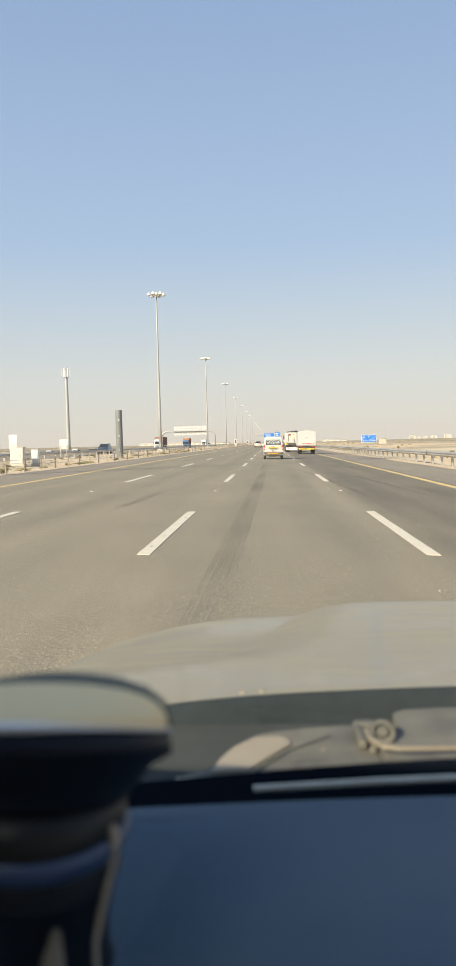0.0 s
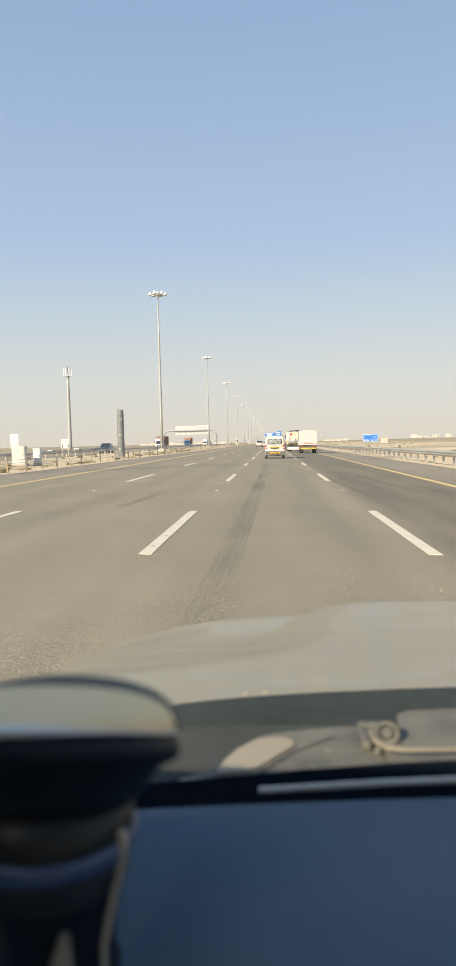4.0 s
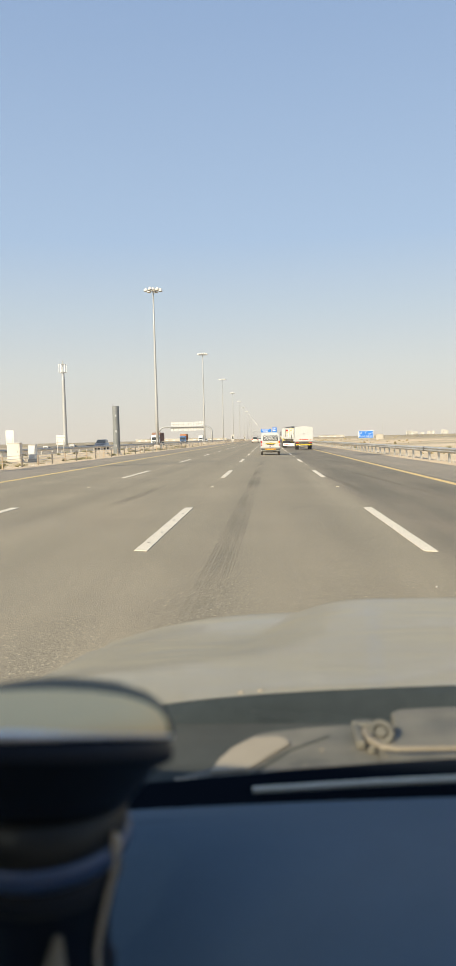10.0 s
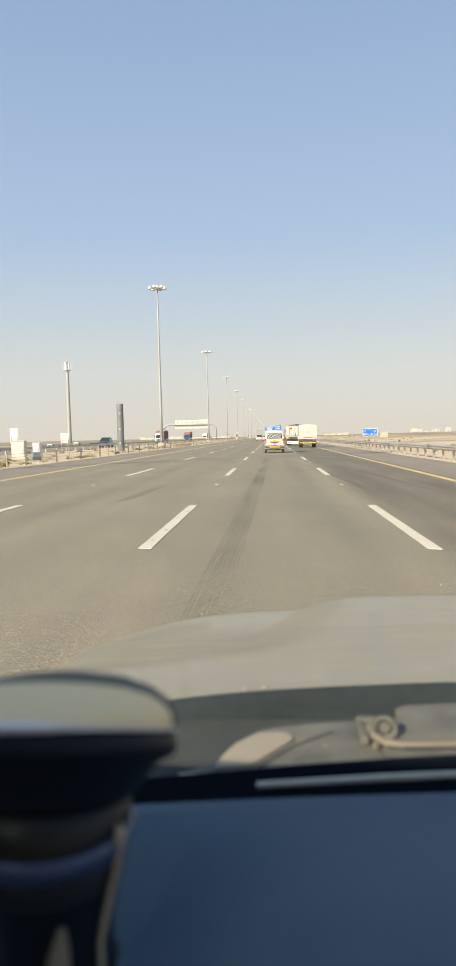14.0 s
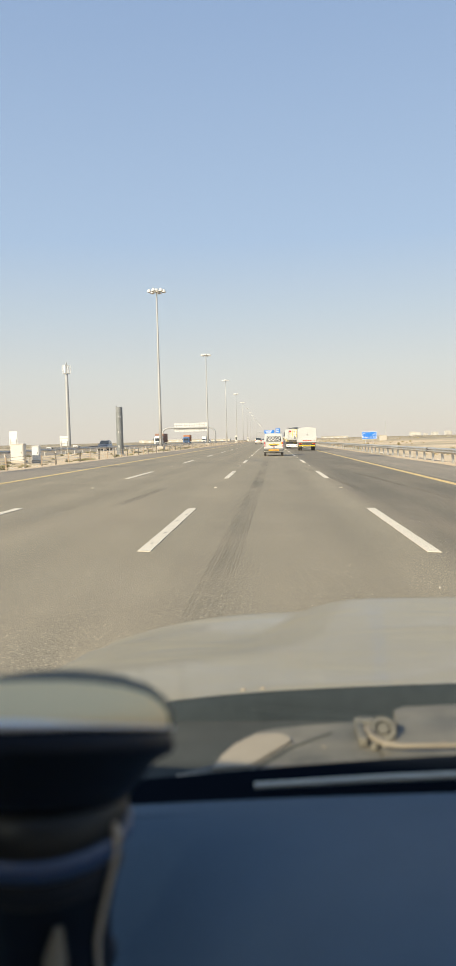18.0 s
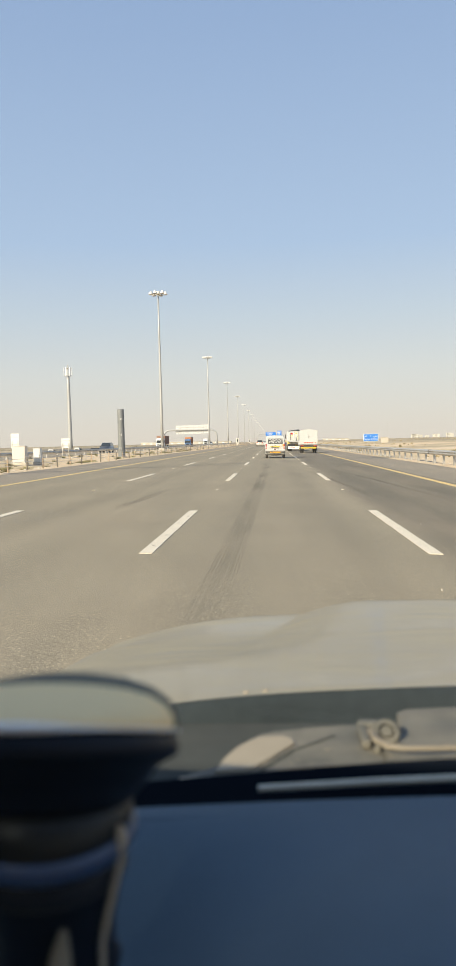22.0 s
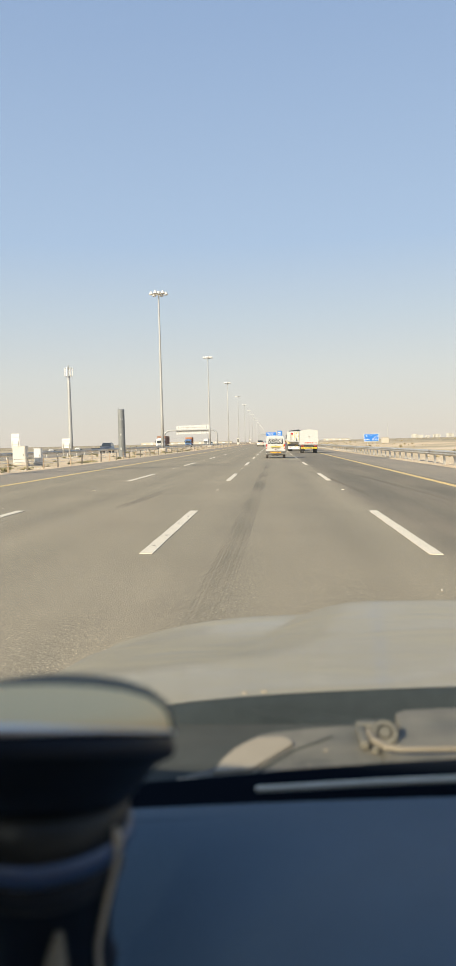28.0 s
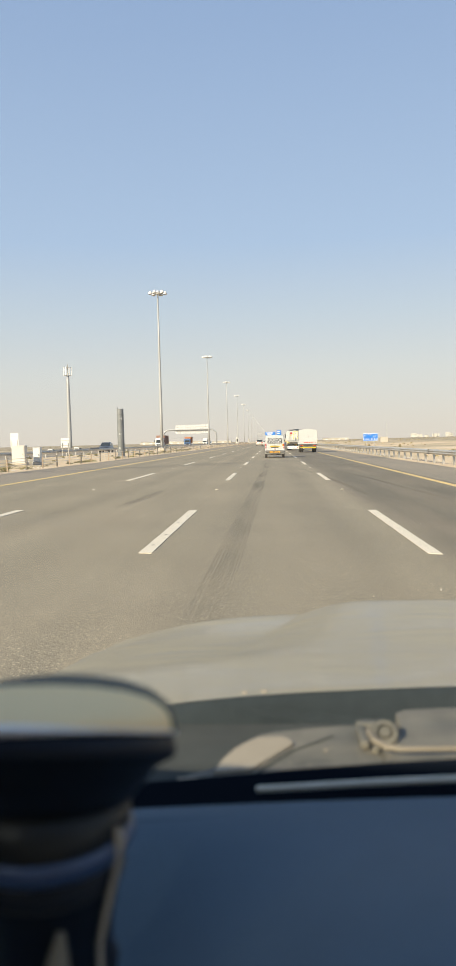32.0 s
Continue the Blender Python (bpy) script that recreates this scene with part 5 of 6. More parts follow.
def minivan(m):
    g = thing("van", "white minivan with a latticed rear window and chevron boards", "van", m, "traffic")
    W, H = 0.83, 1.90
    def half(w, zb, zs, zt, wt):
        return [(0, zb), (w * 0.92, zb), (w, zb + 0.12), (w, zs), (wt + 0.01, zt - 0.14), (wt - 0.06, zt - 0.04), (wt - 0.2, zt), (0, zt + 0.02)]
    st = [(0.0, half(W - 0.03, 0.42, 1.05, H - 0.10, 0.70)), (0.07, half(W, 0.34, 1.08, H - 0.03, 0.74)), (0.5, half(W, 0.26, 1.08, H, 0.75)),
          (1.6, half(W, 0.24, 1.08, H + 0.02, 0.76)), (2.55, half(W, 0.24, 1.08, H, 0.75)), (2.85, half(W, 0.24, 1.06, H - 0.22, 0.73)),
          (3.45, half(W, 0.26, 0.98, 1.16, 0.74)), (3.85, half(W - 0.04, 0.30, 0.80, 0.96, 0.70)), (4.02, half(W - 0.10, 0.36, 0.62, 0.72, 0.66))]
    part("body", hull(bmesh.new(), st), M_WHITE, g, smooth=False)
    pane(g, "rear_window", [(-0.62, -0.012, 1.22), (0.62, -0.012, 1.22), (0.575, -0.010, 1.64), (-0.575, -0.010, 1.64)], M_GLASS, 0.0, 0.02, "dark rear window")
    b = bmesh.new()
    for k in range(-9, 10):
        for s in (-1, 1):
            x0 = k * 0.125
            a, c = (x0 - s * 0.19, 1.25), (x0 + s * 0.19, 1.62)
            lim = 0.54
            def cut(p, q):
                (x, z), (u, v) = p, q
                if abs(x) <= lim:
                    return p
                e = lim if x > 0 else -lim
                return (e, z + (v - z) * (e - x) / (u - x)) if abs(u - x) > 1e-6 else p
            if (a[0] > lim and c[0] > lim) or (a[0] < -lim and c[0] < -lim):
                continue
            a2, c2 = cut(a, c), cut(c, a)
            tube(b, [(a2[0], -0.048, a2[1]), (c2[0], -0.048, c2[1])], 0.010, 4)
    part("lattice", b, M_SIGNWHITE, g, "white diamond security lattice")
    chevrons(g, 0, -0.035, 0.965, 0.84, 0.085, 8, M_REFYEL, "yellow and black arrow strip")
    chevrons(g, 0, -0.065, 0.49, 0.86, 0.11, 8, M_REFORA, "orange and black arrow board")
    b = boxes(((0, -0.03, 0.865), (0.62, 0.03, 0.05)), bev=0.012)
    part("tailgate_handle", b, M_BLACK, g)
    b = bmesh.new()
    lathe(b, [(0.035, 0), (0.05, 0), (0.05, 0.012), (0.035, 0.012), (0.035, 0)], 20, Matrix.Translation((0, -0.03, 1.065)) @ pose(0, 0, 0, 90, 0, 0))
    part("badge", b, M_RIM, g)
    plate(g, 0, -0.035, 0.745, 0.30, 0.16)
    b = boxes(((0, 0.02, 0.53), (1.64, 0.16, 0.20)), bev=0.05)
    part("rear_bumper", b, M_GREYPL, g, "grey plastic bumper")
    b = boxes(((0.66, -0.02, 1.12), (0.14, 0.01, 0.06)), ((0.665, -0.02, 1.03), (0.10, 0.01, 0.09)))
    part("sticker", b, M_REFORA, g, "small orange and white stickers")
    for s in (-1, 1):
        b = boxes(((s * 0.755, -0.012, 0.99), (0.10, 0.06, 0.40)), bev=0.02)
        tl = part("tail_light", b, M_RED, g, "tall red tail light")
        b = boxes(((s * 0.755, -0.03, 0.94), (0.09, 0.04, 0.10)), bev=0.01)
        part("clear_lens", b, M_CLEAR, tl)
        for y in (0.62, 3.27):
            wheel(g, s * 0.73, y, 0.30, 0.18, s)
        q = [(s * 0.80, 2.30, 1.14), (s * 0.80, 3.20, 1.14), (s * 0.755, 2.75, 1.60), (s * 0.755, 2.30, 1.66)]
        pane(g, "front_window", q if s > 0 else q[::-1], M_GLASS, 0.02, 0.02)
        b = bmesh.new()
        box(b, (s * 0.95, 3.12, 1.20), (0.16, 0.09, 0.22), 0.035, 2)
        part("door_mirror", b, M_WHITE, g)
        b = boxes(((s * 0.835, 1.30, 1.02), (0.02, 1.2, 0.03)), bev=0.006)
        part("slide_rail", b, M_BLACK, g)
        b = boxes(((s * 0.838, 2.05, 1.0), (0.02, 0.16, 0.05)), bev=0.006)
        part("door_handle", b, M_BLACK, g)
        b = bmesh.new()
        box(b, (s * 0.6, 3.93, 0.78), (0.30, 0.16, 0.2), 0.04, 2)
        part("headlight", b, M_CLEAR, g)
    pane(g, "windscreen", [(0.70, 3.40, 1.2), (-0.70, 3.40, 1.2), (-0.66, 2.72, 1.78), (0.66, 2.72, 1.78)], M_GLASS, 0.02, 0.03)
    b = bmesh.new()
    tube(b, [(-0.35, 0.1, 0.26), (0.1, 0.12, 0.24), (0.4, 0.5, 0.28)], 0.04, 6)
    box(b, (0, 0.62, 0.30), (1.3, 0.10, 0.10), 0.03)
    part("rear_axle", b, M_CHASSIS, g)
    return g


def box_truck(m):
    """A light truck with a white high-sided cargo body under a pitched canopy."""
    g = thing("cargo_truck", "white light cargo truck with a pitched canopy and yellow chevron bumper", "truck", m, "traffic")
    b = bmesh.new()
    half = [(0, 0.98), (1.08, 0.98), (1.08, 2.66), (1.05, 2.70), (0, 2.86)]
    hull(b, [(0.0, half), (0.03, half), (4.5, half)])
    part("cargo_body", b, M_WHITE, g)
    for s in (-1, 1):
        b = boxes(((s * 0.535, -0.014, 2.0), (1.06, 0.02, 1.26)), bev=0.006)
        d = part("canopy_door", b, M_WHITE, g)
        b = boxes(((s * 0.06, -0.03, 1.98), (0.10, 0.03, 0.03)), ((s * 0.03, -0.03, 1.9), (0.02, 0.03, 0.22)))
        part("latch", b, M_GREYPL, d)
        b = boxes(((s * 1.09, 2.25, 1.52), (0.04, 4.5, 0.05)), ((s * 1.09, 2.25, 1.02), (0.05, 4.5, 0.08)))
        part("side_rail", b, M_WHITE, g)
        b = bmesh.new()
        for k in range(11):
            box(b, (s * 1.095, 0.2 + 0.42 * k, 0.955), (0.05, 0.05, 0.10), 0.008)
        part("rope_hooks", b, M_GREYPL, g)
        for k in range(4):
            b = boxes(((s * 1.10, 0.55 + 1.1 * k, 1.27), (0.03, 0.06, 0.46)), bev=0.008)
            part("side_stake", b, M_WHITE, g)
    b = boxes(((0, -0.025, 1.20), (2.12, 0.05, 0.36)), bev=0.012)
    tg = part("tailboard", b, M_WHITE, g)
    # four block letters of the maker stand as plain red bars
    for k in range(4):
        b = boxes(((-0.42 + 0.28 * k, -0.055, 1.22), (0.20, 0.012, 0.13)), bev=0.004)
        part("name_bar", b, M_REDPAINT, tg, "plain red block of lettering")
    b = boxes(((0.83, -0.055, 1.22), (0.12, 0.012, 0.15)))
    part("reflector", b, M_ORANGE, tg)
    b = boxes(((0, 2.4, 0.82), (0.80, 4.9, 0.16)), ((0, 0.15, 0.84), (1.9, 0.12, 0.12)), bev=0.01)
    part("chassis", b, M_CHASSIS, g)
    chevrons(g, 0, -0.05, 0.60, 1.84, 0.15, 16, M_REFYEL, "yellow and black arrow bumper board")
    b = boxes(((0, 0.0, 0.62), (2.06, 0.08, 0.20)), bev=0.012)
    part("under_run_bar", b, M_GREYPL, g)
    for s in (-1, 1):
        b = boxes(((s * 0.78, -0.02, 0.84), (0.36, 0.06, 0.12)), bev=0.01)
        tl = part("tail_light", b, M_RED, g)
        b = boxes(((s * 0.66, -0.055, 0.84), (0.10, 0.01, 0.10)))
        part("amber_lens", b, M_AMBER, tl)
        for x in (0.66, 0.90):
            wheel(g, s * x, 1.25, 0.39, 0.20, s)
        wheel(g, s * 0.84, 5.0, 0.39, 0.20, s)
        b = boxes(((s * 0.80, 0.78, 0.55), (0.48, 0.02, 0.5)))
        part("mud_flap", b, M_BLACK, g)
        for z in (0.42, 0.66):
            b = boxes(((s * 1.0, 3.0, z), (0.03, 1.9, 0.08)), bev=0.006)
            part("side_guard", b, M_REFYEL, g, "yellow and black banded side guard rail")
    plate(g, 0, -0.03, 0.80, 0.34, 0.12)
    b = hull(bmesh.new(), [(4.62, [(0, 0.55), (0.95, 0.55), (1.0, 1.2), (0.95, 2.05), (0.80, 2.15), (0, 2.18)]),
                           (5.5, [(0, 0.50), (0.97, 0.50), (1.02, 1.2), (0.93, 2.05), (0.78, 2.14), (0, 2.17)]),
                           (6.2, [(0, 0.46), (0.95, 0.46), (1.0, 1.15), (0.80, 1.95), (0.6, 2.02), (0, 2.04)]),
                           (6.35, [(0, 0.46), (0.90, 0.46), (0.97, 1.05), (0.93, 1.12), (0.5, 1.16), (0, 1.17)])])
    part("cab", b, M_WHITE, g)
    for s in (-1, 1):
        q = [(s * 1.0, 5.0, 1.30), (s * 1.0, 5.95, 1.30), (s * 0.96, 5.85, 1.92), (s * 0.96, 5.0, 1.94)]
        pane(g, "cab_window", q if s > 0 else q[::-1], M_GLASS, 0.01, 0.03)
        b = bmesh.new()
        tube(b, [(s * 0.95, 6.1, 2.0), (s * 1.22, 6.12, 1.98), (s * 1.28, 6.1, 1.86), (s * 1.28, 6.1, 1.30), (s * 1.0, 6.15, 1.15)], 0.014, 6)
        arm = part("mirror_arm", b, M_BLACK, g)
        b = boxes(((s * 1.28, 6.08, 1.62), (0.16, 0.05, 0.34)), bev=0.02)
        part("mirror", b, M_GREYPL, arm)
    pane(g, "windscreen", [(0.86, 6.34, 1.20), (-0.86, 6.34, 1.20), (-0.74, 6.21, 1.92), (0.74, 6.21, 1.92)], M_GLASS, 0.0, 0.03)
    return g


def tipper(m):
    g = thing("dump_truck", "white tipper truck with yellow markings, loaded under a dark tarpaulin", "truck", m, "traffic")
    # body with its tailgate
    b = bmesh.new()
    half = [(0, 1.30), (1.10, 1.30), (1.25, 1.52), (1.25, 2.86), (1.16, 2.86), (1.14, 2.60), (0, 2.60)]
    hull(b, [(0.05, half), (5.6, half)])
    part("skip_body", b, M_WHITE, g)
    b = boxes(((0, 0.0, 2.14), (2.52, 0.07, 1.38)), bev=0.012)
    tg = part("tailgate", b, M_WHITE, g, "white tailgate with vertical ribs")
    for x in (-0.86, -0.42, 0.14, 0.66, 1.02):
        b = boxes(((x, -0.055, 2.12), (0.08, 0.05, 1.10)), bev=0.008)
        part("rib", b, M_GREYPL if x in (-0.86, 1.02) else M_SIGNWHITE, tg)
    for x in (-0.34, 0.22, 0.74):
        for k in range(5):
            b = boxes(((x, -0.045, 1.72 + 0.2 * k), (0.07, 0.012, 0.14)))
            part("yellow_mark", b, M_REFYEL, tg)
    for k in range(6):
        b = boxes(((-0.30 + 0.13 * k, -0.045, 2.76), (0.10, 0.012, 0.06)))
        part("yellow_mark", b, M_REFYEL, tg)
    for x, z, w, h, ma in ((-0.66, 2.52, 0.30, 0.24, M_RED), (-0.06, 2.52, 0.22, 0.09, M_REFORA), (0.46, 2.52, 0.14, 0.12, M_REFYEL), (0.88, 2.52, 0.10, 0.10, M_REDPAINT)):
        b = boxes(((x, -0.045, z), (w, 0.012, h)), bev=0.004)
        part("sticker", b, ma, tg)
    for x, a in ((-0.66, 30), (0.86, 35)):
        b = bmesh.new()
        box(b, (0, 0, 0), (0.36, 0.012, 0.07), 0, 1, Matrix.Translation((x, -0.045, 2.22)) @ pose(0, 0, 0, 0, -a, 0))
        part("yellow_stripe", b, M_REFYEL, tg)
    b = bmesh.new()
    n = 26
    sheet(b, [-1.14 + 2.28 * i / 18 for i in range(19)], [0.1 + 5.3 * i / n for i in range(n + 1)],
          lambda x, y: 2.80 + 0.36 * max(0, 1 - (abs(x) / 1.2) ** 2) * (0.75 + 0.4 * noise.noise((x * 1.5, y * 1.2, 4))) + 0.07 * noise.noise((x * 5, y * 5, 1)))
    part("tarpaulin", b, M_TARP, g, "crumpled dark tarpaulin over the load")
    for s in (-1, 1):
        for k in range(6):
            b = boxes(((s * 1.27, 0.4 + 0.95 * k, 2.15), (0.06, 0.10, 1.35)), bev=0.01)
            part("side_rib", b, M_WHITE, g)
        b = bmesh.new()
        tube(b, [(s * 1.15, 0.1, 2.86), (s * 1.1, 0.1, 3.02), (s * 0.7, 0.1, 3.05), (s * 0.66, 0.1, 2.86)], 0.03, 6)
        part("tarp_hoop", b, M_GREYPL, g)
        for y in (1.5, 2.9, 6.6):
            wheel(g, s * 1.06, y, 0.52, 0.30, s)
            if y < 3:
                wheel(g, s * 0.74, y, 0.52, 0.28, s)
        b = boxes(((s * 0.98, 0.35, 0.86), (0.40, 0.03, 0.20)), bev=0.006)
        bd = part("marker_board", b, M_REFORA, g, "orange and red striped marker board")
        for k in (-1, 1):
            b = bmesh.new()
            box(b, (0, 0, 0), (0.07, 0.012, 0.20), 0, 1, Matrix.Translation((s * 0.98 + 0.1 * k, 0.33, 0.86)) @ pose(0, 0, 0, 0, 30 * s, 0))
            part("stripe", b, M_RED, bd)
        b = boxes(((s * 1.13, 0.3, 1.15), (0.08, 0.08, 0.22)), bev=0.02)
        part("marker_lamp", b, M_REFYEL, g)
    b = boxes(((0, 3.4, 1.08), (0.85, 7.0, 0.30)), ((0, 0.4, 1.12), (1.7, 0.5, 0.22)), ((0, 1.5, 0.55), (1.9, 0.18, 0.18)), bev=0.02)
    part("chassis", b, M_CHASSIS, g)
    b = boxes(((0, 0.30, 0.84), (2.46, 0.08, 0.30)), bev=0.012)
    part("under_run_bar", b, M_BLACK, g)
    b = boxes(((0, 0.24, 1.02), (0.34, 0.03, 0.22)), bev=0.006)
    part("green_panel", b, mat("green_panel", (0.08, 0.30, 0.26), 0.5), g)
    plate(g, 0, 0.24, 0.84, 0.36, 0.13, M_REFYEL)
    b = boxes(((0, 0.26, 0.46), (2.44, 0.02, 0.40)), bev=0.006)
    fl = part("mud_flap", b, M_SIGNWHITE, g, "white mud flap with a row of red marks")
    for k in range(14):
        if k in (6, 7):
            continue
        b = boxes(((-1.04 + 0.16 * k, 0.245, 0.46), (0.08, 0.012, 0.10)), bev=0.004)
        part("mark_bar", b, M_REDPAINT, fl)
    b = hull(bmesh.new(), [(5.75, [(0, 0.7), (1.15, 0.7), (1.2, 1.4), (1.18, 2.7), (1.0, 2.85), (0, 2.9)]), (7.2, [(0, 0.6), (1.2, 0.6), (1.22, 1.4), (1.15, 2.6), (0.95, 2.72), (0, 2.76)]),
                           (7.55, [(0, 0.55), (1.18, 0.55), (1.2, 1.3), (1.05, 2.2), (0.8, 2.3), (0, 2.32)])])
    part("cab", b, M_CREAM, g, "yellow cab")
    for s in (-1, 1):
        b = boxes(((s * 1.42, 7.3, 2.15), (0.14, 0.10, 0.62)), bev=0.03)
        part("mirror", b, M_BLACK, g)
        q = [(s * 1.2, 6.2, 1.75), (s * 1.2, 7.2, 1.75), (s * 1.16, 7.1, 2.45), (s * 1.17, 6.2, 2.5)]
        pane(g, "cab_window", q if s > 0 else q[::-1], M_GLASS, 0.0, 0.03)
    return g


def container_truck(m, cab_mat, box_mat, label, length=9.0):
    """An oncoming lorry: its nose at y = 0, its load behind at +y."""
    g = thing("lorry", label, "truck", m, "traffic")
    b = hull(bmesh.new(), [(0.0, [(0, 0.5), (1.1, 0.5), (1.18, 1.2), (1.05, 2.5), (0.85, 2.65), (0, 2.7)]), (0.25, [(0, 0.45), (1.2, 0.45), (1.23, 1.2), (1.18, 2.75), (0.95, 2.95), (0, 3.0)]),
                           (1.9, [(0, 0.5), (1.2, 0.5), (1.22, 1.2), (1.2, 2.85), (1.0, 3.1), (0, 3.15)])])
    part("cab", b, cab_mat, g)
    pane(g, "windscreen", [(-1.0, -0.02, 1.6), (1.0, -0.02, 1.6), (0.92, 0.0, 2.45), (-0.92, 0.0, 2.45)], M_GLASS, 0.0, 0.05)
    b = boxes(*[((0, -0.06, 0.75 + 0.16 * k), (1.7, 0.06, 0.09)) for k in range(4)], bev=0.01)
    part("grille", b, M_BLACK, g)
    b = boxes(((0, -0.1, 0.5), (2.4, 0.2, 0.28)), bev=0.04)
    part("bumper", b, cab_mat, g)
    b = boxes(((0, 2.2 + length / 2, 2.5), (2.5, length, 2.6)), bev=0.04)
    ld = part("load_box", b, box_mat, g)
    for s in (-1, 1):
        n = int(length / 0.6)
        for k in range(n):
            b = boxes(((s * 1.265, 2.5 + 0.6 * k, 2.5), (0.04, 0.12, 2.4)))
            part("rib", b, box_mat, ld)
        for y in (0.9, 3.2, length - 0.6, length + 0.7):
            wheel(g, s * 1.05, y, 0.50, 0.30, s)
        b = boxes(((s * 0.85, -0.08, 0.85), (0.36, 0.08, 0.2)), bev=0.02)
        part("headlight", b, M_CLEAR, g)
        b = boxes(((s * 1.42, 0.1, 2.1), (0.16, 0.12, 0.6)), bev=0.03)
        part("mirror", b, M_BLACK, g)
    b = boxes(((0, 1.5 + length / 2, 1.02), (0.9, length + 1.5, 0.24)), bev=0.02)
    part("chassis", b, M_CHASSIS, g)
    return g


LANE = [(a + c) / 2 for a, c in zip(LINES, LINES[1:])]


def on_road(x, y):
    return pose(x, y, road_z(x), 0, math.degrees(math.atan(FALL)), 0)


minivan(on_road(LANE[2] + 0.06, 64))
box_truck(on_road(LANE[3] + 0.55, 92))
tipper(on_road(LANE[3] - 0.30, 112))
small_car(on_road(LANE[1], 215), "suv", M_BEIGE, "beige off-roader with a dark rear window driving ahead")
small_car(on_road(LANE[1] + 0.3, 310), "sedan", M_WHITE, "white sedan far ahead on the asphalt")
small_car(on_road(LANE[2], 330), "sedan", M_DARKCAR, "dark sedan far ahead on the asphalt")
small_car(on_road(LANE[3], 260), "suv", M_CREAM, "cream off-roader far ahead in the outer lane")
small_car(on_road(LANE[1] - 0.1, -3.4), "sedan", M_SILVER, "silver sedan with red tail lights in the next lane")
small_car(on_road(LANE[1], 470), "suv", M_WHITE, "white off-roader very far ahead on the asphalt")
small_car(on_road(LANE[2], 520), "sedan", M_SILVER, "silver sedan very far ahead on the asphalt")
box_truck(on_road(LANE[3], 430))
container_truck(pose(-33, 222, OPP_Z), M_SIGNWHITE, M_BROWN, "oncoming lorry with a white cab and brown container")
container_truck(pose(-33.5, 300, OPP_Z), M_CABBLUE, M_ORANGE, "oncoming lorry with a blue cab and rusty orange body", 7.0)
container_truck(pose(-37, 420, OPP_Z), M_SIGNWHITE, M_ALU, "oncoming lorry with a pale grey box", 8.0)
small_car(pose(-31, 143, OPP_Z, 0, 0, 180), "suv", M_DARKCAR, "dark off-roader oncoming on the opposite carriageway")
small_car(pose(-29.5, 365, OPP_Z, 0, 0, 180), "suv", M_WHITE, "white off-roader oncoming on the opposite carriageway")


# ---------------------------------------------------------------- signs, gantries, posts
def lettering(parent, words, size, x, y, z, material, name="lettering"):
    c = bpy.data.curves.new(name, "FONT")
    c.body, c.size, c.align_x, c.align_y, c.extrude = words, size, 'CENTER', 'CENTER', 0.004
    tmp = bpy.data.objects.new(name, c)
    scene.collection.objects.link(tmp)
    bpy.context.view_layer.update()
    me = bpy.data.meshes.new_from_object(tmp.evaluated_get(bpy.context.evaluated_depsgraph_get()))
    bpy.data.objects.remove(tmp)
    bpy.data.curves.remove(c)
    me.materials.clear(); me.materials.append(material)
    o = new(name, me)
    o.parent = parent
    o.matrix_basis = pose(x, y, z, 90, 0, 0)
    return o


def blue_sign(m):
    g = thing("road_sign", "blue distance sign with white Arabic and English lettering on two posts", "road sign", m)
    for s in (-1, 1):
        b = boxes(((s * 0.6, 0.05, 0.9), (0.10, 0.10, 2.6)), bev=0.01)
        part("leg", b, M_GALV, g)
    b = boxes(((0, 0, 1.75), (2.35, 0.04, 1.2)), bev=0.018)
    part("rim", b, M_SIGNWHITE, g)
    b = boxes(((0, -0.014, 1.75), (2.25, 0.03, 1.10)), bev=0.01)
    pn = part("panel", b, M_BLUE, g, "blue reflective panel")
    lettering(pn, "Dubai  63 Km", 0.40, 0, -0.033, 1.47, M_SIGNWHITE)
    lettering(pn, "\uFEE2\uFEDB  \u0666\u0663  \uFEF2\uFE91\uFEA9", 0.46, 0, -0.033, 2.04, M_SIGNWHITE)
    return g


blue_sign(pose(15.6, 121, -0.12))


def arch(g, x0, x1, z0, z1, y, r, corner):
    b = bmesh.new()
    pts = [(x0, y, z0), (x0, y, z1 - corner)]
    pts += [(x0 + corner * (1 - math.cos(a)), y, z1 - corner + corner * math.sin(a)) for a in (math.pi / 8 * k for k in range(1, 4))]
    pts += [(x0 + corner, y, z1), (x1 - corner, y, z1)]
    pts += [(x1 - corner + corner * math.sin(a), y, z1 - corner + corner * math.cos(a)) for a in (math.pi / 8 * k for k in range(1, 4))]
    pts += [(x1, y, z1 - corner), (x1, y, z0)]
    tube(b, pts, r, 12)
    return part("arch", b, M_MAST, g, "round steel portal with bent corners", smooth=True)


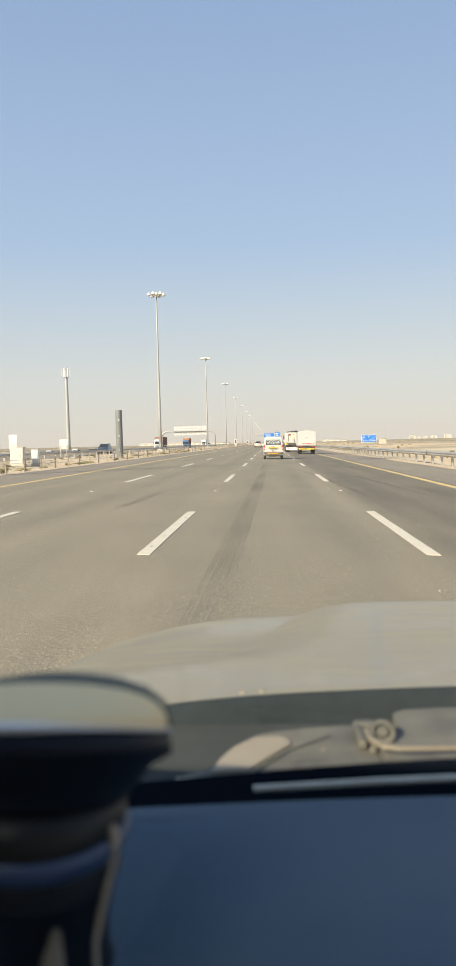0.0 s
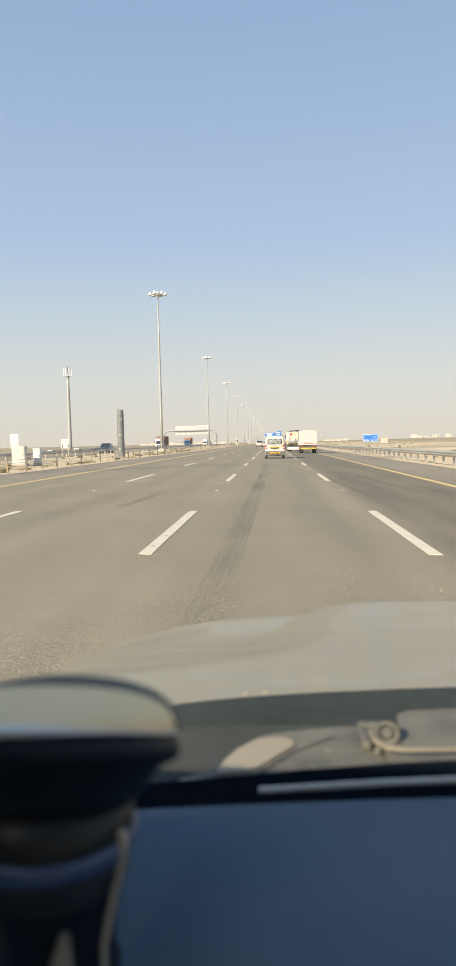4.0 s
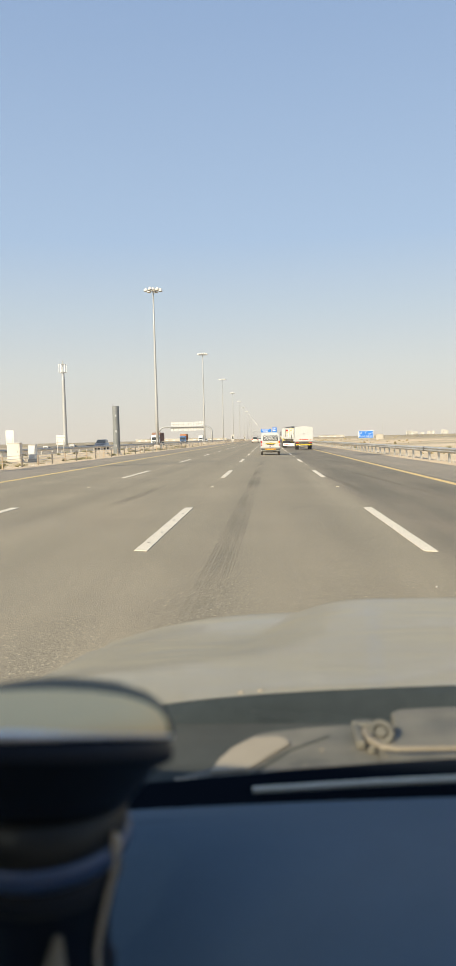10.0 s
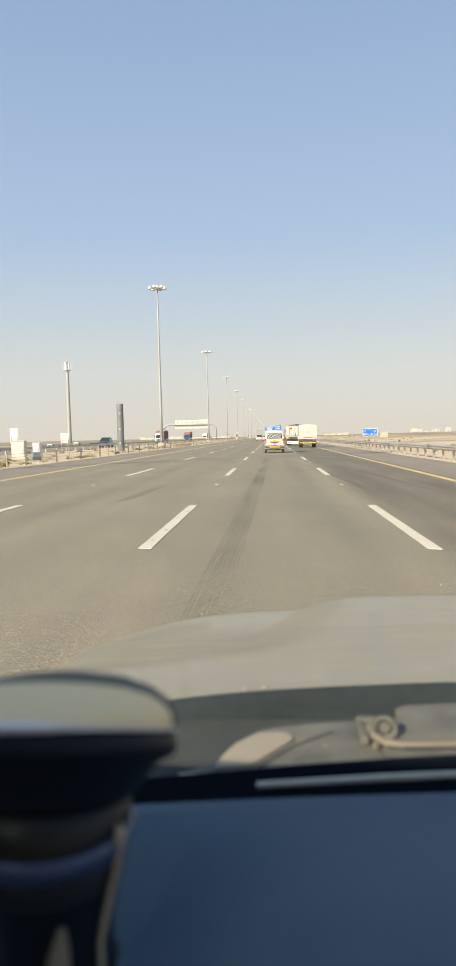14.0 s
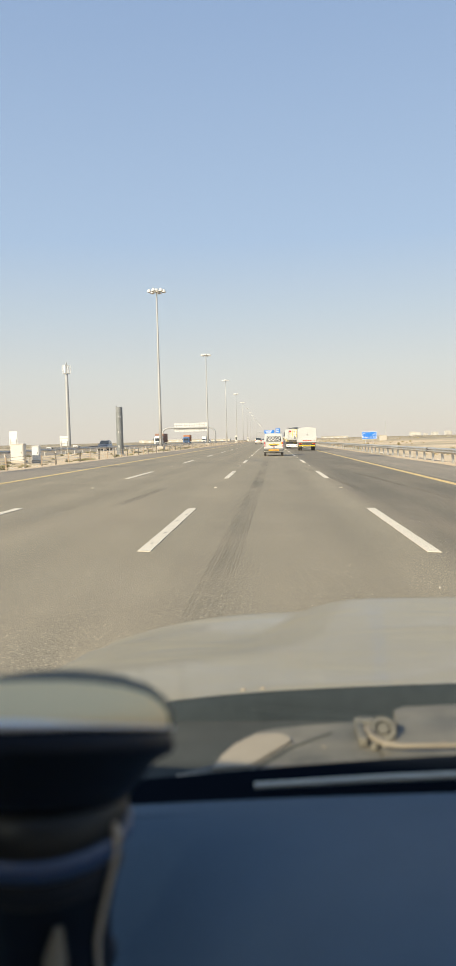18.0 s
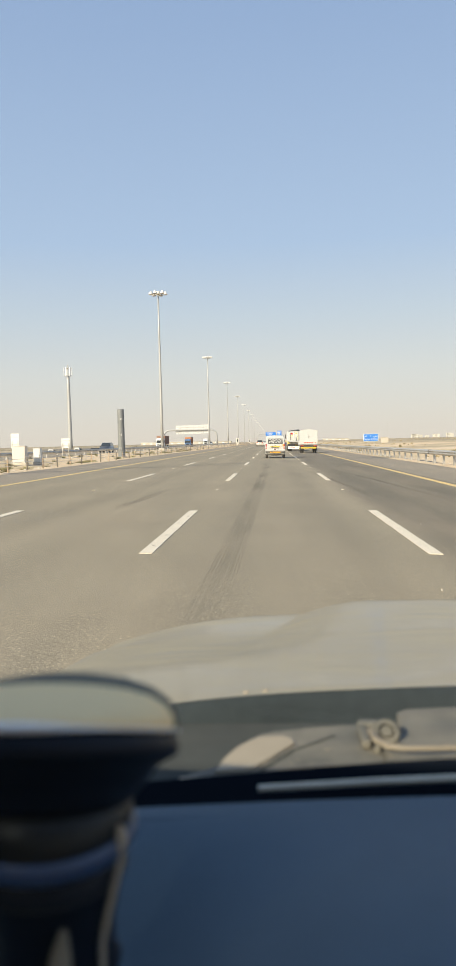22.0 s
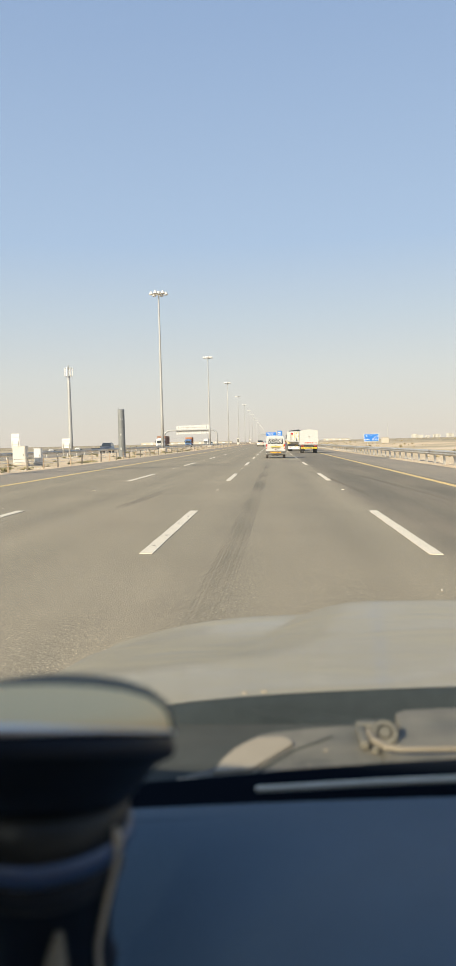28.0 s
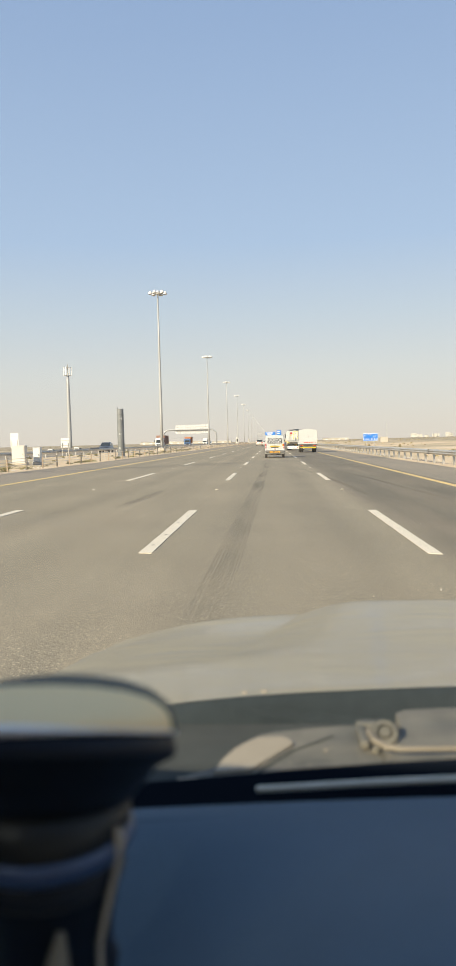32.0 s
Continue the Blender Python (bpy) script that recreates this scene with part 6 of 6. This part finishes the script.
def gantry_back(m):
    g = thing("sign_gantry", "steel portal over the opposite carriageway carrying pale sign backs", "sign gantry", m)
    arch(g, -11.2, 11.2, -1.0, 7.1, 0, 0.34, 2.6)
    for s in (-1, 1):
        b = boxes(((s * 11.2, 0, -0.75), (1.2, 1.2, 0.7)), bev=0.05)
        part("footing", b, M_CONC, g)
    first = None
    for k in range(13):
        x = -5.6 + 1.07 * k
        if first is None:
            b = boxes(((0, 0, 0), (0.94, 0.05, 3.7)), ((-0.40, -0.05, 0), (0.06, 0.06, 3.7)), ((0.40, -0.05, 0), (0.06, 0.06, 3.7)), bev=0.01)
            first = part("sign_panel", b, M_ALU, g, "pale aluminium sign back with ribs")
            first.location = (x, 0.48, 7.2)
        else:
            again(first, g, x, 0.48, 7.2 + (0.15 if k > 9 else 0))
    for z in (6.3, 8.2):
        b = boxes(((0.8, 0.42, z), (13.6, 0.08, 0.12)))
        part("bearer", b, M_GALV, g)
    return g


gantry_back(pose(-34.3, 318, OPP_Z - 0.1))

g = thing("sign_gantry", "far portal over the carriageway with blue direction signs", "sign gantry", pose(0, 720, 0))
arch(g, -13.6, 10.8, -0.2, 8.6, 0, 0.4, 3.0)
for x, z, w, h in ((-1.0, 8.4, 9.5, 3.2), (7.0, 8.2, 4.2, 6.2)):
    b = boxes(((x, -0.6, z), (w, 0.10, h)), bev=0.04)
    pn = part("sign_panel", b, M_BLUE, g, "blue direction panel with white lettering bars")
    for k in range(3):
        b = boxes(((x - w * 0.08, -0.67, z + h * (0.28 - 0.28 * k)), (w * (0.7 - 0.12 * k), 0.02, h * 0.12)))
        part("letter_bar", b, M_SIGNWHITE, pn)


def sign_back(m, w, h, legs, label):
    g = thing("road_sign", label, "road sign", m, "small signs")
    for s in (-1, 1):
        b = boxes(((s * w * 0.36, 0, legs / 2), (0.07, 0.07, legs + h)), bev=0.01)
        part("leg", b, M_GALV, g)
    b = boxes(((0, 0.06, legs + h / 2), (w, 0.04, h)), bev=0.012)
    part("panel", b, M_ALU, g)
    for q in (0.25, 0.75):
        b = boxes(((0, 0.02, legs + h * q), (w, 0.04, 0.05)))
        part("bracket", b, M_GALV, g)
    return g


sign_back(pose(-21.5, 78, OPP_Z + 0.1), 0.9, 1.0, 1.1, "pale sign back on two posts in the median")
sign_back(pose(-46.5, 135, OPP_Z + 0.1), 1.5, 2.6, 1.2, "tall white sign back on two posts beyond the opposite road")


def dark_column(m):
    g = thing("column", "tall dark grey sheeted column with small stickers by the barrier", "column", m)
    b = bmesh.new()
    lathe(b, [(0.50, -0.4), (0.50, 0.16), (0.46, 0.20), (0.30, 0.20)], 24)
    part("footing", b, M_CONC, g)
    for k, (z0, z1, r) in enumerate(((0.05, 1.55, 0.335), (1.56, 3.05, 0.33), (3.06, 4.25, 0.325))):
        b = bmesh.new()
        lathe(b, [(r, z0), (r, z1)], 28)
        part("shell", b, M_DARKCOL, g)
        b = bmesh.new()
        n = 28
        tube(b, [((r + 0.004) * math.cos(2 * math.pi * i / n), (r + 0.004) * math.sin(2 * math.pi * i / n), z1) for i in range(n + 1)], 0.012, 5)
        part("joint_ring", b, M_GREYPL, g)
    b = bmesh.new()
    lathe(b, [(0.325, 4.26), (0.325, 4.76), (0.30, 4.80), (0.01, 4.82)], 28)
    part("top_band", b, M_GREYBAND, g, "grey top band")
    # small pale stickers round the shaft
    for z in (1.0, 2.35, 3.85):
        for k in range(2):
            b = bmesh.new()
            ang = math.radians(-118 + 22 * k + 9 * z)
            rr = []
            for q in (-0.055, 0, 0.055):
                shaft_r = 0.343
                rr.append([b.verts.new((shaft_r * math.cos(ang + q), shaft_r * math.sin(ang + q), z + h)) for h in (-0.09 - 0.03 * k, 0.10)])
            skin(b, rr, caps=False, closed=False)
            part("sticker", b, M_ALU, g, "small pale sticker")
    b = bmesh.new()
    tube(b, [(-0.25, 0, 4.78), (-0.25, 0, 5.0)], 0.02, 6)
    part("aerial", b, M_BLACK, g)
    return g


dark_column(pose(-14.6, 73.0, 0.08))


def camera_kiosk(m):
    g = thing("kiosk", "white upright roadside cabinet with a dark screen in the median", "cabinet", m, "roadside cabinets")
    b = boxes(((0, 0, 1.7), (1.15, 0.8, 3.4)), bev=0.05)
    part("shell", b, M_WALL, g)
    b = boxes(((0, -0.41, 2.1), (0.6, 0.03, 1.5)), bev=0.01)
    part("screen", b, M_GLASS, g)
    b = boxes(((0, 0, 0.0), (1.5, 1.1, 0.3)), bev=0.03)
    part("footing", b, M_CONC, g)
    return g


kk = camera_kiosk(pose(-15.6, 345, 0.0))
copy_thing(kk, pose(-16.0, 540, 0.0))


def cabinet(m):
    g = thing("cabinet", "pale service cabinet standing in the sand", "cabinet", m)
    b = boxes(((0, 0, 0.8), (2.2, 1.2, 1.7)), bev=0.04)
    part("shell", b, M_CONC, g)
    b = boxes(((0, 0, 1.70), (2.4, 1.4, 0.10)), bev=0.02)
    part("lid", b, M_CONC, g)
    return g


cabinet(pose(34, 232, 0.1))


def box_cabinet(m, w, d, h, material, label):
    g = thing("service_cabinet", label, "cabinet", m, "median cabinets")
    part("plinth", boxes(((0, 0, -0.10), (w + 0.12, d + 0.12, 0.34)), bev=0.02), M_CONC, g, "sand-stained concrete plinth")
    part("shell", boxes(((0, 0, 0.05 + h / 2), (w, d, h)), bev=0.015), material, g)
    part("roof_lip", boxes(((0, 0, 0.06 + h), (w + 0.06, d + 0.06, 0.04)), bev=0.01), material, g)
    door = part("door", boxes(((0, -d / 2 - 0.008, 0.05 + h / 2), (w - 0.10, 0.02, h - 0.12)), bev=0.006), material, g)
    part("latch", boxes(((w * 0.34, -d / 2 - 0.03, 0.05 + h * 0.5), (0.025, 0.03, 0.12)), bev=0.005), M_GREYPL, door)


box_cabinet(pose(-16.4, 48.5, 0.34), 0.85, 0.55, 1.10, M_WALL, "white service cabinet on a plinth in the sandy median")
box_cabinet(pose(-15.75, 50.2, 0.34), 0.48, 0.45, 0.95, M_ALU, "small grey service cabinet beside the white one")


def phone_tower(m):
    g = thing("phone_mast", "white tapered mobile phone mast with panel antennas in the desert", "mast", m)
    b = bmesh.new()
    lathe(b, [(0.62, -0.5), (0.60, 4), (0.52, 12), (0.42, 20), (0.38, 22.2)], 20)
    part("pole", b, M_MAST, g, smooth=True)
    for z in (22.2, 24.4):
        b = bmesh.new()
        n = 18
        tube(b, [(1.0 * math.cos(2 * math.pi * i / n), 1.0 * math.sin(2 * math.pi * i / n), z) for i in range(n + 1)], 0.05, 5)
        for k in range(3):
            a = 2 * math.pi * k / 3
            tube(b, [(0, 0, z), (math.cos(a), math.sin(a), z)], 0.05, 5)
        part("head_frame", b, M_GALV, g)
    b = bmesh.new()
    tube(b, [(0, 0, 22), (0, 0, 25.4)], 0.12, 8)
    part("top_pole", b, M_GALV, g)
    for k in range(6):
        a = 2 * math.pi * k / 6 + 0.3
        b = bmesh.new()
        box(b, (1.1, 0, 23.4), (0.16, 0.34, 2.3), 0.04, 1, pose(0, 0, 0, 0, 0, math.degrees(a)))
        part("antenna", b, M_SIGNWHITE, g)
    return g


TX, TY = -57.0, 212.0
phone_tower(pose(TX, TY, -1.0))
b = bmesh.new()
rnd = random.Random(8)
g = thing("compound_fence", "low block and mesh fence round the mast compound", "fence", pose(TX, TY, -1.1))
for x, y, w, d in ((0, -5, 14, 0.2), (0, 5, 14, 0.2), (-7, 0, 0.2, 10), (7, 0, 0.2, 10)):
    b = boxes(((x, y, 0.9), (w, d, 1.9)), bev=0.03)
    part("panel", b, M_GREYPL, g)
for x, y, s in ((-4, -5.8, 1.7), (3.4, -5.9, 2.0), (6.2, -6.0, 1.4)):
    q = thing("equipment_cabinet", "grey equipment cabinet outside the mast compound", "cabinet", pose(TX + x, TY + y, -1.1), "mast cabinets")
    b = boxes(((0, 0, s / 2), (1.3, 0.9, s + .2)), bev=0.04)
    part("shell", b, M_ALU, q)
    b = boxes(((0, -0.46, s / 2), (1.0, 0.04, s * 0.8)), bev=0.01)
    part("door", b, M_GREYPL, q)


# ---------------------------------------------------------------- distance
def block(name, x, y, w, d, h, floors, bays, mat_wall, label, z=0.0):
    g = thing(name, label, "building", pose(x, y, z), "distant buildings")
    b = boxes(((0, 0, h / 2), (w, d, h)))
    part("wall", b, mat_wall, g)
    b = boxes(((0, 0, h + 0.4), (w + 0.6, d + 0.6, 0.9)))
    part("parapet", b, mat_wall, g)
    first = None
    for f in range(floors):
        for k in range(bays):
            at = (-w / 2 + w * (k + 0.5) / bays, -d / 2 - 0.05, h * (f + 0.5) / floors)
            if first is None:
                b = boxes(((0, 0, 0), (w / bays * 0.5, 0.3, h / floors * 0.45)))
                first = part("window", b, M_GLASS, g)
                first.location = at
            else:
                again(first, g, *at)
    return g


rnd = random.Random(21)
for x, w, h in ((600, 34, 26), (640, 30, 20), (668, 22, 14), (702, 40, 22), (745, 26, 28), (775, 30, 24), (900, 40, 24), (950, 30, 28)):
    block("apartment_block", x * 1.0, 3300 + rnd.uniform(-80, 80), w * 0.7, 18, h * 0.62, 4, 5, M_WALL, "pale apartment block far across the desert", 1.0)
# long white sheds and the white parapet near the skyline
for x0, w, y, h in ((-210, 150, 1650, 5.0), (-105, 40, 1600, 4), (60, 90, 1750, 4.5), (150, 60, 1800, 4.5)):
    g = thing("warehouse", "long low sandy shed at the skyline", "building", pose(x0, y, 0), "distant sheds")
    b = boxes(((0, 0, h / 2), (w, 30, h)))
    part("wall", b, M_SHED, g)
    b = boxes(((0, 0, h + 0.3), (w + 2, 32, 0.6)))
    part("roof", b, M_ALU, g)
    for k in range(int(w / 15)):
        b = boxes(((-w / 2 + 8 + 15 * k, -15.1, h * 0.35), (5, 0.4, h * 0.6)))
        part("gate", b, M_ALU, g)
# perimeter fence far across the sand
g = thing("perimeter_fence", "long pale perimeter fence across the desert", "fence", kind="structure")
first = None
for k in range(60):
    at = (150 + 4.2 * k, 470 + 1.4 * k, ground_z(150 + 4.2 * k, 470 + 1.4 * k))
    if first is None:
        b = boxes(((0, 0, 0.9), (3.2, 0.15, 1.9)), ((-2.0, 0, 1.1), (0.3, 0.3, 2.4)))
        first = part("fence_panel", b, M_CONC, g)
        first.location = at
    else:
        again(first, g, *at)
g = thing("pole", "thin steel pole far across the desert", "pole", pose(150, 1000, 0))
b = bmesh.new()
tube(b, [(0, 0, -1), (0, 0, 22)], [0.35, 0.2], 8)
part("shaft", b, M_MAST, g)


# ---------------------------------------------------------------- shrubs and stones
def shrub_mesh(seed, r):
    rs = random.Random(seed)
    b = bmesh.new()
    for k in range(90):
        a, e = rs.uniform(0, 2 * math.pi), rs.uniform(0.15, 1.35)
        ln = r * rs.uniform(0.5, 1.1)
        d = Vector((math.cos(a) * math.cos(e), math.sin(a) * math.cos(e), math.sin(e) * 0.75))
        base = Vector((rs.uniform(-.3, .3) * r, rs.uniform(-.3, .3) * r, 0))
        side = d.orthogonal().normalized() * r * rs.uniform(0.03, 0.07)
        tip = base + d * ln
        v = [b.verts.new(p) for p in (base - side * 0.4, base + side * 0.4, base + d * ln * 0.6 + side, tip, base + d * ln * 0.6 - side)]
        b.faces.new(v)
    return mesh_of("shrub", b, M_SHRUB)


SHRUBS = [shrub_mesh(s, 0.45) for s in range(4)]
rnd = random.Random(17)
for k in range(150):
    x = rnd.choice([rnd.uniform(-22, -13.6), rnd.uniform(-16.5, -13.6), rnd.uniform(-22, -13.6), rnd.uniform(11.2, 24)])
    y = 18 + 170 * rnd.random() ** 1.3
    o = new("shrub", SHRUBS[k % 4])
    s = rnd.uniform(0.25, 0.95)
    o.matrix_basis = pose(x, y, ground_z(x, y) - 0.03, 0, 0, rnd.uniform(0, 360)) @ Matrix.Scale(s, 4)
    tagged(o, "small dry olive desert shrub in the sand", "shrub", "desert shrubs")
# low olive clumps on the sandy strip behind the rope barrier
for k in range(34):
    x, y = rnd.uniform(-16.2, -13.5), 22 + 120 * rnd.random() ** 1.3
    o = new("shrub", SHRUBS[k % 4])
    s = rnd.uniform(0.7, 1.5)
    o.matrix_basis = pose(x, y, ground_z(x, y) - 0.04, 0, 0, rnd.uniform(0, 360)) @ Matrix.Diagonal((s, s, s * 0.55, 1))
    tagged(o, "low spreading olive shrub on the sandy median", "shrub", "desert shrubs")
bm = bmesh.new()
for k in range(4500):
    x = rnd.choice([rnd.uniform(-20, -12.8), -12.75 - abs(rnd.gauss(0, 0.5)), 10.3 + abs(rnd.gauss(0, 0.5)), rnd.uniform(10.4, 20)])
    y = 10 + 130 * rnd.random() ** 1.4
    s = 0.02 + 0.09 * rnd.random() ** 2.5
    z = ground_z(x, y)
    v = [bm.verts.new((x + s * a, y + s * c, z + s * h)) for a, c, h in ((-1, -.6, -.3), (.9, -.8, -.3), (1, .7, -.3), (-.7, .9, -.3), (rnd.uniform(-.3, .3), rnd.uniform(-.3, .3), .7))]
    for q in range(4):
        bm.faces.new((v[q], v[(q + 1) % 4], v[4]))
tagged(part("stones", bm, M_CONC), "small pale stones on the sand", "stones", kind="stuff")
# dry scrub over the plain, too many tufts to count
bm = bmesh.new()
for k in range(3400):
    far = rnd.random() ** 1.2
    y = 60 + 900 * far
    x = rnd.uniform(13, 30 + 0.55 * y) if rnd.random() < 0.55 else -rnd.uniform(47, 60 + 0.5 * y)
    if noise.noise((x * 0.02, y * 0.008, 5.0)) < 0.08:
        continue
    r = rnd.uniform(0.12, 0.34) * (1 + far)
    z = ground_z(x, y)
    for q in range(3):
        a = rnd.uniform(0, math.pi)
        dx, dy = r * math.cos(a), r * math.sin(a)
        h = r * rnd.uniform(0.6, 1.1)
        v = [bm.verts.new(p) for p in ((x - dx, y - dy, z - 0.05), (x + dx, y + dy, z - 0.05), (x + dx * rnd.uniform(0.3, 1.1), y + dy, z + h * rnd.uniform(0.5, 1)),
                                       (x - dx * rnd.uniform(-0.2, 0.2), y, z + h), (x - dx * rnd.uniform(0.4, 1.1), y - dy, z + h * rnd.uniform(0.4, 0.9)))]
        bm.faces.new(v)
tagged(part("desert_scrub", bm, M_SCRUB), "dry olive tufts scattered over the desert plain", "scrub", kind="stuff")
